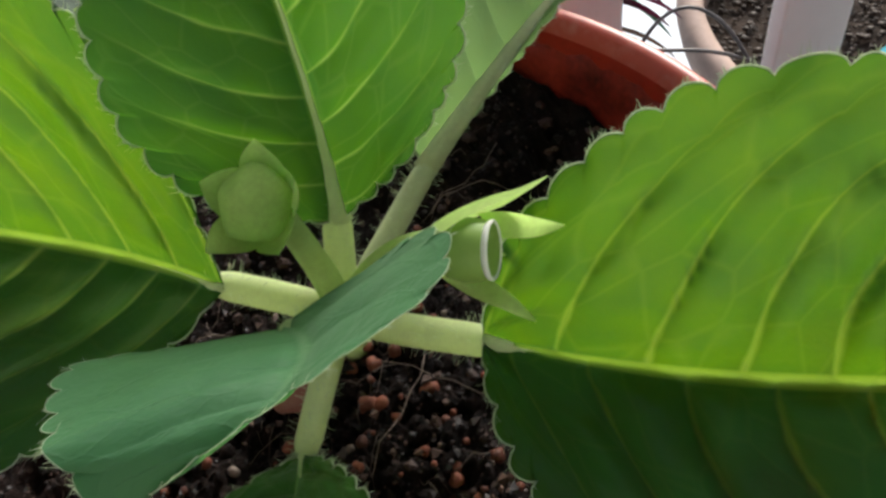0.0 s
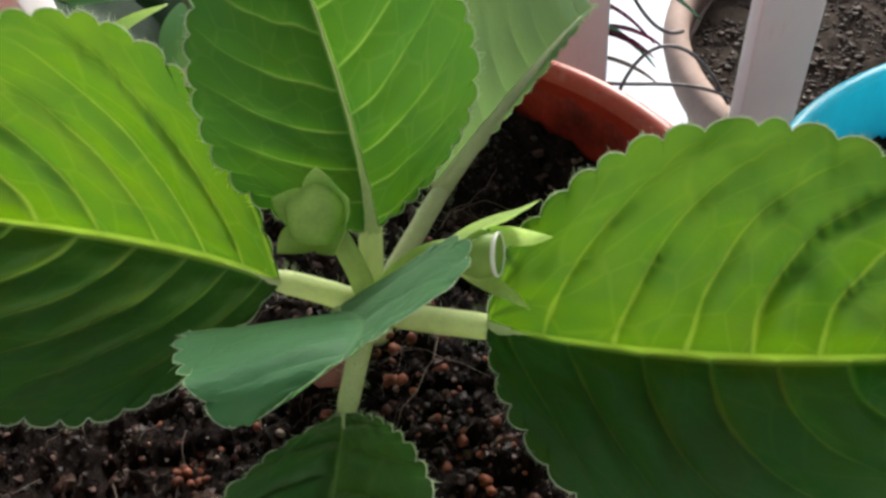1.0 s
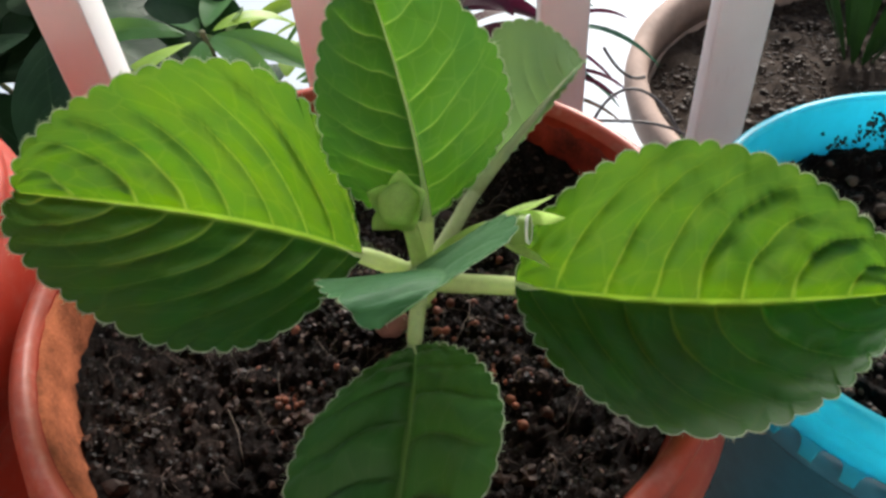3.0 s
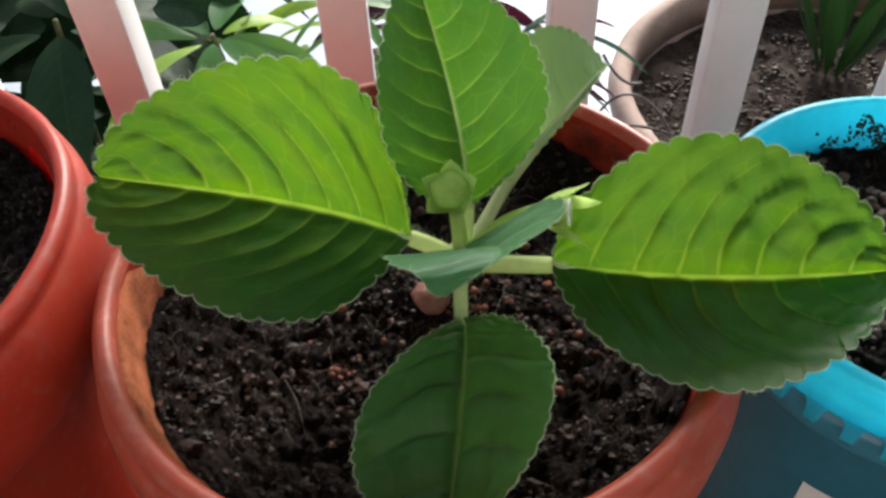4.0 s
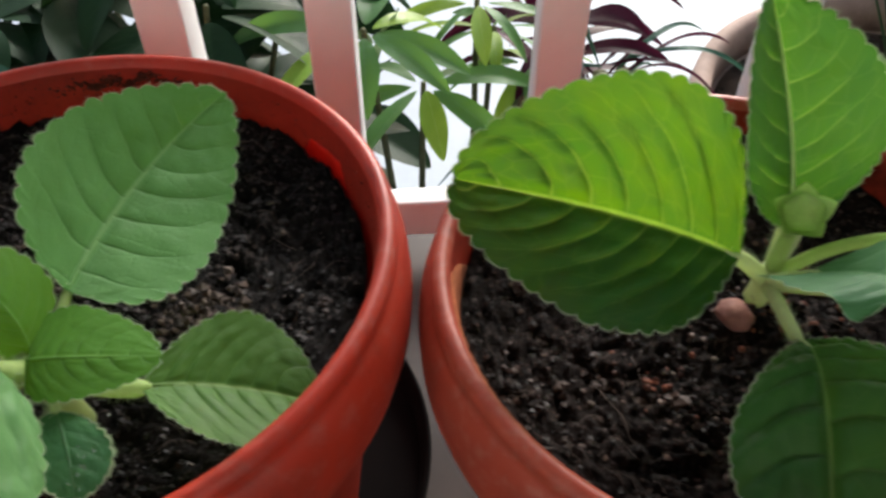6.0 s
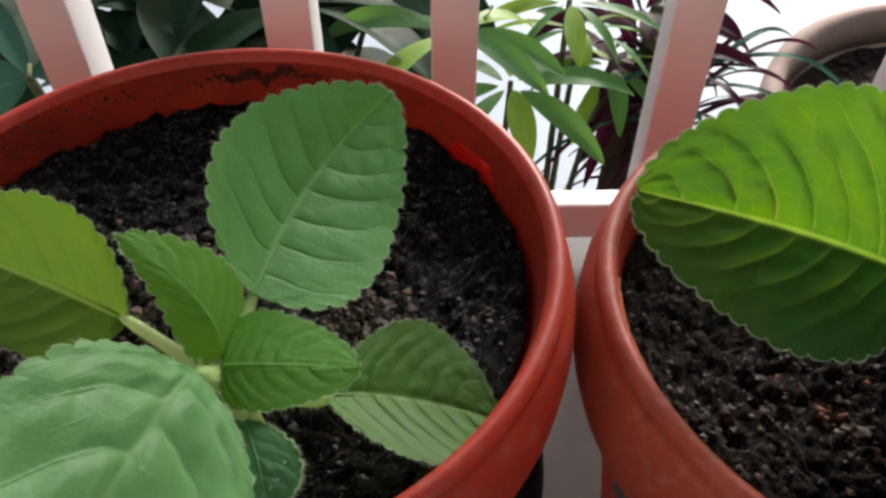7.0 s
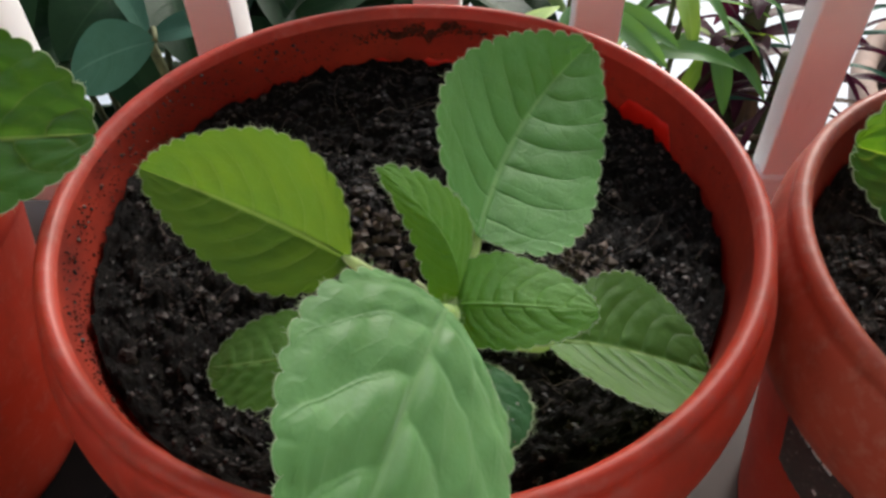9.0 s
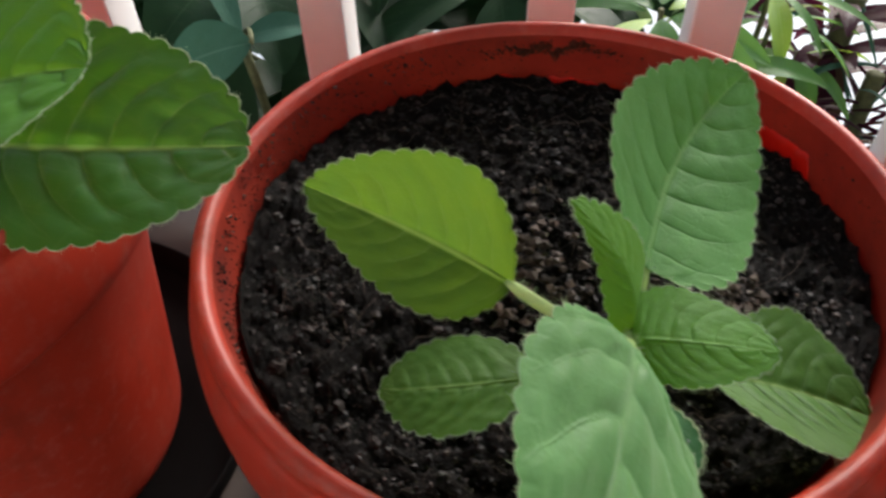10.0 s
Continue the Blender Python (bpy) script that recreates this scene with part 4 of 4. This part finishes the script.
# dishes under the pots, their colour darkened for the shade in the gaps
def saucer(x, y, label):
    t = thing("saucer", (x, y, 0.0), label, "saucer", "dark saucers")
    part("base", lathe(bmesh.new(), [(0.001, 0.0005), (0.120, 0.0005), (0.1225, 0.0025), (0.1205, 0.005), (0.118, 0.0035), (0.001, 0.0035)], 96), SHADED_PLASTIC, t)
    part("raised_rim", lathe(bmesh.new(), [(0.1225, 0.0025), (0.124, 0.004), (0.1265, 0.018), (0.1258, 0.0188), (0.1245, 0.0185), (0.121, 0.006), (0.1205, 0.005)], 96), SHADED_PLASTIC, t)


saucer(-0.2818, 0.125, "dark plastic saucer with earthy specks under the pot")
saucer(-0.552, 0.108, "dark plastic saucer under a red pot by the railing")

# third red pot, at the end of the row, with a leafy plant
flower_pot(-0.554, 0.103, 0.113, 0.107, 0.205, "terracotta red plastic pot beside a railing, holding a leafy plant")
soil_c, height_c = soil(-0.554, 0.103, 0.170, 0.1025, 0.004, 12, 2600)
plant_c = thing("gloxinia_plant", (0, 0, 0), "green potted plant with broad rounded toothed leaves", "plant", "potted plants")
stem_part(plant_c, [(-0.528, 0.098, 0.170), (-0.527, 0.099, 0.182), (-0.526, 0.100, 0.198)], (0.0042, 0.0034))
big_leaf(plant_c, (-0.4978, 0.1065, 0.2034), (-0.4426, 0.0910, 0.2154), (-0.3814, 0.0993, 0.2155), (-0.0036, 0.0389, 0.0230), (0.0029, -0.0343, -0.0108), SHADY, peak=0.448, full=0.520, quilt=0.045, teeth=15, stem=[(-0.525, 0.100, 0.196), (-0.512, 0.104, 0.200)], seed=21)
big_leaf(plant_c, (-0.5080, 0.0780, 0.2150), (-0.4640, 0.0790, 0.2410), (-0.4150, 0.0830, 0.2535), (-0.0020, 0.0420, 0.0180), (0.0030, -0.0430, -0.0040), YOUNG, stem=[(-0.525, 0.099, 0.198)], peak=0.45, full=0.55, quilt=0.045, seed=22)
big_leaf(plant_c, (-0.5350, 0.1150, 0.2050), (-0.5650, 0.1500, 0.2250), (-0.5900, 0.1900, 0.2250), (-0.0300, -0.0200, 0.0050), (0.0300, 0.0200, 0.0050), GREEN, stem=[(-0.527, 0.101, 0.196)], peak=0.45, full=0.58, seed=23)

# blue pot
blue = thing("blue_pot", (0.1394, 0.0789, 0), "bright turquoise plastic pot with a notched skirt and cloudy body", "flower pot")
part("rim", lathe(bmesh.new(), [(0.0735, 0.140), (0.0765, 0.172), (0.0775, 0.1785), (0.0785, 0.180), (0.0818, 0.180), (0.0830, 0.1785), (0.0836, 0.172), (0.0832, 0.1715), (0.0836, 0.171), (0.0830, 0.1605), (0.0812, 0.1605), (0.0780, 0.158), (0.0760, 0.140), (0.0735, 0.140)], 128), BLUE, blue)
for k in range(42):
    tab = bmesh.new()
    rows = []
    for z, half, r in ((0.1615, 0.060, 0.0830), (0.1590, 0.036, 0.0829), (0.1560, 0.028, 0.0828), (0.1512, 0.026, 0.0826), (0.1503, 0.022, 0.0822)):
        outer = [tab.verts.new((r * math.cos(half * j / 2), r * math.sin(half * j / 2), z)) for j in range(-2, 3)]
        inner = [tab.verts.new(((r - 0.004) * math.cos(half * j / 2), (r - 0.004) * math.sin(half * j / 2), z)) for j in range(2, -3, -1)]
        rows.append(outer + inner)
    for ra, rb in zip(rows, rows[1:]):
        for q in range(10):
            tab.faces.new((ra[q], rb[q], rb[(q + 1) % 10], ra[(q + 1) % 10]))
    tab.faces.new(rows[-1])
    t = part("skirt_tab", tab, BLUE, blue, smooth=False)
    t.rotation_euler = (0, 0, 2 * math.pi * k / 42 + 0.05)
part("body", lathe(bmesh.new(), [(0.001, 0.004), (0.056, 0.004), (0.058, 0.010), (0.0740, 0.156), (0.0790, 0.156), (0.0800, 0.1500), (0.0795, 0.1440), (0.0775, 0.1400), (0.0745, 0.1360), (0.0600, 0.006), (0.0585, 0.0), (0.001, 0.0)], 96), BLUEGREY, blue, "cloudy grey-blue body")
sticker(blue, lambda z: 0.0600 + 0.0145 * (z - 0.006) / 0.130 + 0.0006, 222, 262, 0.072, 0.104, PAPER)
soil_d, height_d = soil(0.1394, 0.0789, 0.156, 0.0735, 0.0, 15, 3200)
pebbles("bark_bits", soil_d, (0.0, 0.0), (0.035, 0.035), 480, (0.0008, 0.0026), CLOD, height_d, 16, 0.070)
wall_dirt(blue, 0.0775, 0.150, 0.176, 52, 100, 420, 17, CRUMB, (0.0003, 0.0011), True)


# ---- beyond the railing ----
def small_leaf(plant, base, tip, half, material, sag=0.1, roll=0.0, peak=0.45, full=0.7, name="leaf"):
    base, tip = Vector(base), Vector(tip)
    d = tip - base
    side = d.cross(Vector((0, 0, 1)))
    side = side.normalized() if side.length > 1e-6 else Vector((1, 0, 0))
    side.rotate(Matrix.Rotation(roll, 3, d.normalized()))
    up = side.cross(d).normalized()
    if up.z < 0:
        up.negate()
    mid = (base + tip) * 0.5 + Vector((0, 0, sag * d.length))
    bm, *_ = leaf_mesh(base, mid, tip, -side * half + up * half * 0.25, side * half + up * half * 0.25, peak=peak, full=full, bite=0.0, quilt=0.0004, nu=18, nv=3, veins=9, seed=random.randint(1, 99))
    return part(name, bm, material, plant)


def whorl(plant, at, count, length, half, mats, droop=0.35, turn=0.0, tilt=(0, 0)):
    for k in range(count):
        a = 2 * math.pi * k / count + turn + random.uniform(-0.2, 0.2)
        ln = length * random.uniform(0.75, 1.1)
        d = Vector((math.cos(a) + tilt[0], math.sin(a) + tilt[1], -droop * random.uniform(0.3, 1.4)))
        d.normalize()
        p = Vector(at) + d * ln * 0.12
        small_leaf(plant, p, p + d * ln, half * random.uniform(0.8, 1.15), mats[k % len(mats)], random.uniform(0.05, 0.16), random.uniform(-0.5, 0.5))


def shrub(name, root, tops, label, count, length, half, mats, droop, seed):
    random.seed(seed)
    t = thing(name, root, label, "plant")
    inv = Vector(root)
    for at in tops:
        loc = Vector(at) - inv
        part("stem", tube(bmesh.new(), bezier([(0, 0, 0), (loc.x * 0.3, loc.y * 0.3, loc.z * 0.6), loc], 10), [0.006 - 0.0035 * i / 10 for i in range(11)], 8), BARK, t)
        whorl(t, loc, count, length, half, mats, droop, random.uniform(0, 6))
    return t


G = -0.656
VARIEGATED = leaf_material("foliage_variegated", (0.15, 0.27, 0.16), (0.24, 0.38, 0.22), (0.36, 0.50, 0.16), (0.40, 0.50, 0.22), 0.35, 0.4, 0.05, 0.4, spec=0.25)
H = 0.236  # a low plant's crown above the ground is given from here
shrub("umbrella_plant", (-0.16, 0.56, G), [(-0.199, 0.490, 0.052), (-0.150, 0.520, -0.020)], "green and lime variegated umbrella plant beyond the railing", 8, 0.100, 0.012, (MIDLEAF, MIDLEAF, LIMELEAF, MIDLEAF), 0.35, 41)
small_leaf(bpy.data.objects["umbrella_plant"], (-0.035, -0.010, 0.659), (-0.092, -0.004, 0.680), 0.019, VARIEGATED, 0.03, 0.9, full=0.5)
small_leaf(bpy.data.objects["umbrella_plant"], (-0.030, -0.020, 0.650), (-0.010, -0.050, 0.712), 0.016, VARIEGATED, 0.05, 0.5, full=0.6)
shrub("umbrella_plant", (-0.09, 0.64, G), [(-0.079, 0.600, -0.010), (-0.100, 0.560, 0.040), (-0.040, 0.620, -0.060)], "green leafy umbrella plant with slender lime leaflets", 8, 0.085, 0.0085, (MIDLEAF, LIMELEAF, MIDLEAF), 0.45, 42)
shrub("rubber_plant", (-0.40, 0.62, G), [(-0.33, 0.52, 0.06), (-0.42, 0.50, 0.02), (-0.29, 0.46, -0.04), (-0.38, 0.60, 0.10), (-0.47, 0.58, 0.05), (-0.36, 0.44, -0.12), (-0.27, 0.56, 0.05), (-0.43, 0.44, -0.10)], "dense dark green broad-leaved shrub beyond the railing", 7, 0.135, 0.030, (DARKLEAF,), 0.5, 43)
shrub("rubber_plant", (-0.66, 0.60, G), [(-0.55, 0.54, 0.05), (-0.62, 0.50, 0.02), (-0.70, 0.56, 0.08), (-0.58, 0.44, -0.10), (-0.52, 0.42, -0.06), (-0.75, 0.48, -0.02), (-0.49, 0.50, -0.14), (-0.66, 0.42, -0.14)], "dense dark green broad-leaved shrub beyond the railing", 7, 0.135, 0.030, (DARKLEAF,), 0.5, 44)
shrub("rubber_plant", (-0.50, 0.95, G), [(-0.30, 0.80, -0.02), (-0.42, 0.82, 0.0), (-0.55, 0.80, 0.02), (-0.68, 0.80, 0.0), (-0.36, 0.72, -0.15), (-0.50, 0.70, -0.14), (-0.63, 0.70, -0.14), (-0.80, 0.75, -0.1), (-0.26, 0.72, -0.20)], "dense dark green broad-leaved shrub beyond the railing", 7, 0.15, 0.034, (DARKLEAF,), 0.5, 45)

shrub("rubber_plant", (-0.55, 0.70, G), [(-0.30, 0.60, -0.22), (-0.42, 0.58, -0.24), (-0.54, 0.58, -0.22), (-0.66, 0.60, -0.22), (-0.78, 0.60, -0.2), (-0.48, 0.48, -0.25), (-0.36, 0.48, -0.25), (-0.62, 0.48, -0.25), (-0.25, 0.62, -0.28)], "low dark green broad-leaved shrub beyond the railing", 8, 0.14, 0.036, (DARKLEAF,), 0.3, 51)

# grey-green rounded leaves that lean on the railing
random.seed(46)
peperomia = thing("leafy_plant", (-0.52, 0.46, G + H), "dusty grey-green plant with rounded leaves beyond the railing", "plant")
part("stem", tube(bmesh.new(), bezier([(0, 0, -H), (0.02, 0, 0.20), (0.0, -0.04, 0.468)], 10), 0.004, 8), BARK, peperomia)
bm, *_ = leaf_mesh((0.028, -0.086, 0.496), (-0.006, -0.093, 0.488), (-0.035, -0.098, 0.474), (-0.004, 0.017, 0.018), (0.004, -0.017, -0.018), peak=0.5, full=0.6, bite=0.0, quilt=0.02, nu=40, nv=6, veins=6, seed=3)
part("leaf", bm, GREYLEAF, peperomia)
part("leaf_stalk", tube(bmesh.new(), bezier([(0.0, -0.04, 0.468), (0.02, -0.06, 0.500), (0.028, -0.086, 0.496)], 8), 0.002, 8), BARK, peperomia)
small_leaf(peperomia, (0.0, -0.04, 0.468), (-0.030, -0.02, 0.535), 0.014, GREYLEAF, 0.05, 0.3)
small_leaf(peperomia, (0.0, -0.04, 0.468), (0.055, -0.02, 0.470), 0.014, GREYLEAF, 0.08, 0.3)

# purple cordyline
random.seed(47)
cordyline = thing("cordyline", (0.030, 0.70, G + H), "dark purple-red strap-leaved cordyline", "plant")
part("stem", tube(bmesh.new(), [(0, 0, -H), (-0.02, -0.02, 0.2), (-0.02, -0.04, 0.40)], [0.020, 0.018, 0.010], 10), BARK, cordyline)
for k in range(20):
    a = 2.4 * k
    ln = random.uniform(0.11, 0.19)
    base = Vector((-0.035, -0.04, 0.30 + 0.006 * k))
    small_leaf(cordyline, base, base + Vector((math.cos(a) * ln * 0.8, math.sin(a) * ln * 0.7, ln * random.uniform(-0.35, 0.55))), random.uniform(0.008, 0.013), PURPLELEAF, 0.16, random.uniform(-0.6, 0.6))

for k in range(60):
    a = 2.4 * k
    ln = random.uniform(0.07, 0.13)
    base = Vector((-0.025, -0.035, random.uniform(0.10, 0.36)))
    small_leaf(cordyline, base, base + Vector((math.cos(a) * ln * 0.6, math.sin(a) * ln * 0.6, -ln * random.uniform(0.4, 1.0))), random.uniform(0.007, 0.013), DRYLEAF if k % 3 else PURPLELEAF, 0.15, random.uniform(-0.6, 0.6), name="dry_leaf")

# thin grey-violet grass-like plant
random.seed(48)
tuft = thing("grassy_plant", (0.040, 0.62, G + H), "tuft of thin grey-violet arching leaves", "plant")
for k in range(34):
    a = random.uniform(0, 6.283)
    ln = random.uniform(0.10, 0.19)
    base = Vector((random.gauss(0, 0.01), random.gauss(0, 0.01), 0.26 + random.uniform(0, 0.1)))
    small_leaf(tuft, base, base + Vector((math.cos(a) * ln, math.sin(a) * ln * 0.8, ln * random.uniform(-0.6, 0.5))), random.uniform(0.0025, 0.005), PURPLELEAF if k % 3 else GREYLEAF, 0.22)
for k in range(40):
    a = random.uniform(0, 6.283)
    ln = random.uniform(0.08, 0.15)
    base = Vector((random.gauss(0, 0.012), random.gauss(0, 0.012), random.uniform(0.12, 0.27)))
    small_leaf(tuft, base, base + Vector((math.cos(a) * ln, math.sin(a) * ln * 0.8, -ln * random.uniform(0.2, 0.9))), random.uniform(0.003, 0.006), DRYLEAF, 0.2)
part("stem", tube(bmesh.new(), [(0, 0, -H), (0, 0, 0.34)], [0.014, 0.009], 10), BARK, tuft)

# large tan planter with dry mulch
planter = thing("planter", (0.659, 0.858, G), "large round tan clay planter filled with dry mulch", "planter")
part("body", lathe(bmesh.new(), [(0.001, 0.0), (0.200, 0.0), (0.220, 0.02), (0.286, 0.21), (0.273, 0.21), (0.266, 0.15), (0.001, 0.15)], 96), TANPOT, planter)
part("rim", lathe(bmesh.new(), [(0.286, 0.21), (0.296, 0.222), (0.301, 0.240), (0.298, 0.256), (0.288, 0.260), (0.277, 0.257), (0.273, 0.240), (0.273, 0.21), (0.286, 0.21)], 96), TANPOT, planter)
mulch = thing("mulch", (0.659, 0.858, G), "dry brown mulch of bark and leaf litter", "mulch", kind="stuff")
bed = bmesh.new()
lathe(bed, [(0.001, 0.205)] + [(0.018 * i, 0.205) for i in range(1, 16)], 72)
for w in bed.verts:
    w.co.z += 0.012 * noise.fractal(Vector((w.co.x * 18, w.co.y * 18, 0)), 0.8, 2.0, 4)
tagged(part("mulch_bed", bed, MULCHBED, mulch), kind="stuff")
bits = bmesh.new()
random.seed(49)
for _ in range(6500):
    a, r = random.uniform(0, 6.283), 0.266 * math.sqrt(random.random())
    s = min(0.006, 0.0012 + random.expovariate(1 / 0.0014))
    lump(bits, (r * math.cos(a), r * math.sin(a), 0.207 + s * 0.3), s, 0.5, 0.5)
tagged(part("mulch_bits", bits, MULCH, mulch), kind="stuff")
agave = thing("agave", (0.685, 1.014, G + 0.265), "grey-green sword-leaved plant growing in dry mulch", "plant")
random.seed(50)
for k in range(11):
    a = 2 * math.pi * k / 11
    ln = random.uniform(0.12, 0.2)
    small_leaf(agave, (0.02 * math.cos(a), 0.02 * math.sin(a), 0), (0.02 * math.cos(a) + ln * 0.55 * math.cos(a), ln * 0.55 * math.sin(a), ln), 0.011, DARKLEAF, 0.03)

for t in (planter, mulch, agave):
    t.scale = (1.3, 1.3, 1.3)

# loose wire by the railing
wire = thing("wire", (0.10, 0.36, 0.0), "thin dark wire looped beside the railing", "wire")
for pts in ([(-0.020, -0.005, 0.0), (-0.016, 0.0, 0.040), (0.004, 0.0, 0.075), (0.030, 0.0, 0.052), (0.055, 0.005, 0.0)], [(-0.022, 0.0, 0.030), (0.0, 0.0, 0.024), (0.030, 0.0, 0.028), (0.060, 0.0, 0.004)], [(-0.010, 0.0, 0.085), (0.006, 0.0, 0.055), (0.02, 0.0, 0.060)]):
    part("strand", tube(bmesh.new(), bezier(pts, 16), 0.0011, 6), WIRE, wire)

# small low leaf with water drops, and an old stalk
big_leaf(plant_b, (-0.2580, 0.0290, 0.2010), (-0.2530, 0.0190, 0.1985), (-0.2490, 0.0070, 0.1930), (-0.0100, -0.0020, 0.0010), (0.0105, 0.0020, -0.0010), GREYGREEN, stem=[(-0.262, 0.037, 0.200)], stalk_r=0.0016, peak=0.5, full=0.55, seed=18, quilt=0.02, teeth=9, veins=5, label="small round leaf with water drops")
stem_part(plant_b, [(-0.2625, 0.0400, 0.2010), (-0.2680, 0.0470, 0.2040), (-0.2745, 0.0560, 0.1990)], (0.0014, 0.0010), STALK_PALE, "withered_stalk")
DROP = Nodes("water")
DROP.set(Base_Color=(0.95, 0.98, 0.97), Roughness=0.03, Transmission_Weight=0.9, IOR=1.33)
drops = thing("water_drops", (-0.2515, 0.0150, 0.1975), "tiny clear water drops on a small leaf", "water drops", kind="stuff")
random.seed(52)
db = bmesh.new()
for _ in range(14):
    bmesh.ops.create_icosphere(db, subdivisions=2, radius=random.uniform(0.0002, 0.0005), matrix=Matrix.Translation((random.gauss(0, 0.004), random.gauss(0, 0.005), 0.0012)))
tagged(part("drop", db, DROP.mat, drops), kind="stuff")
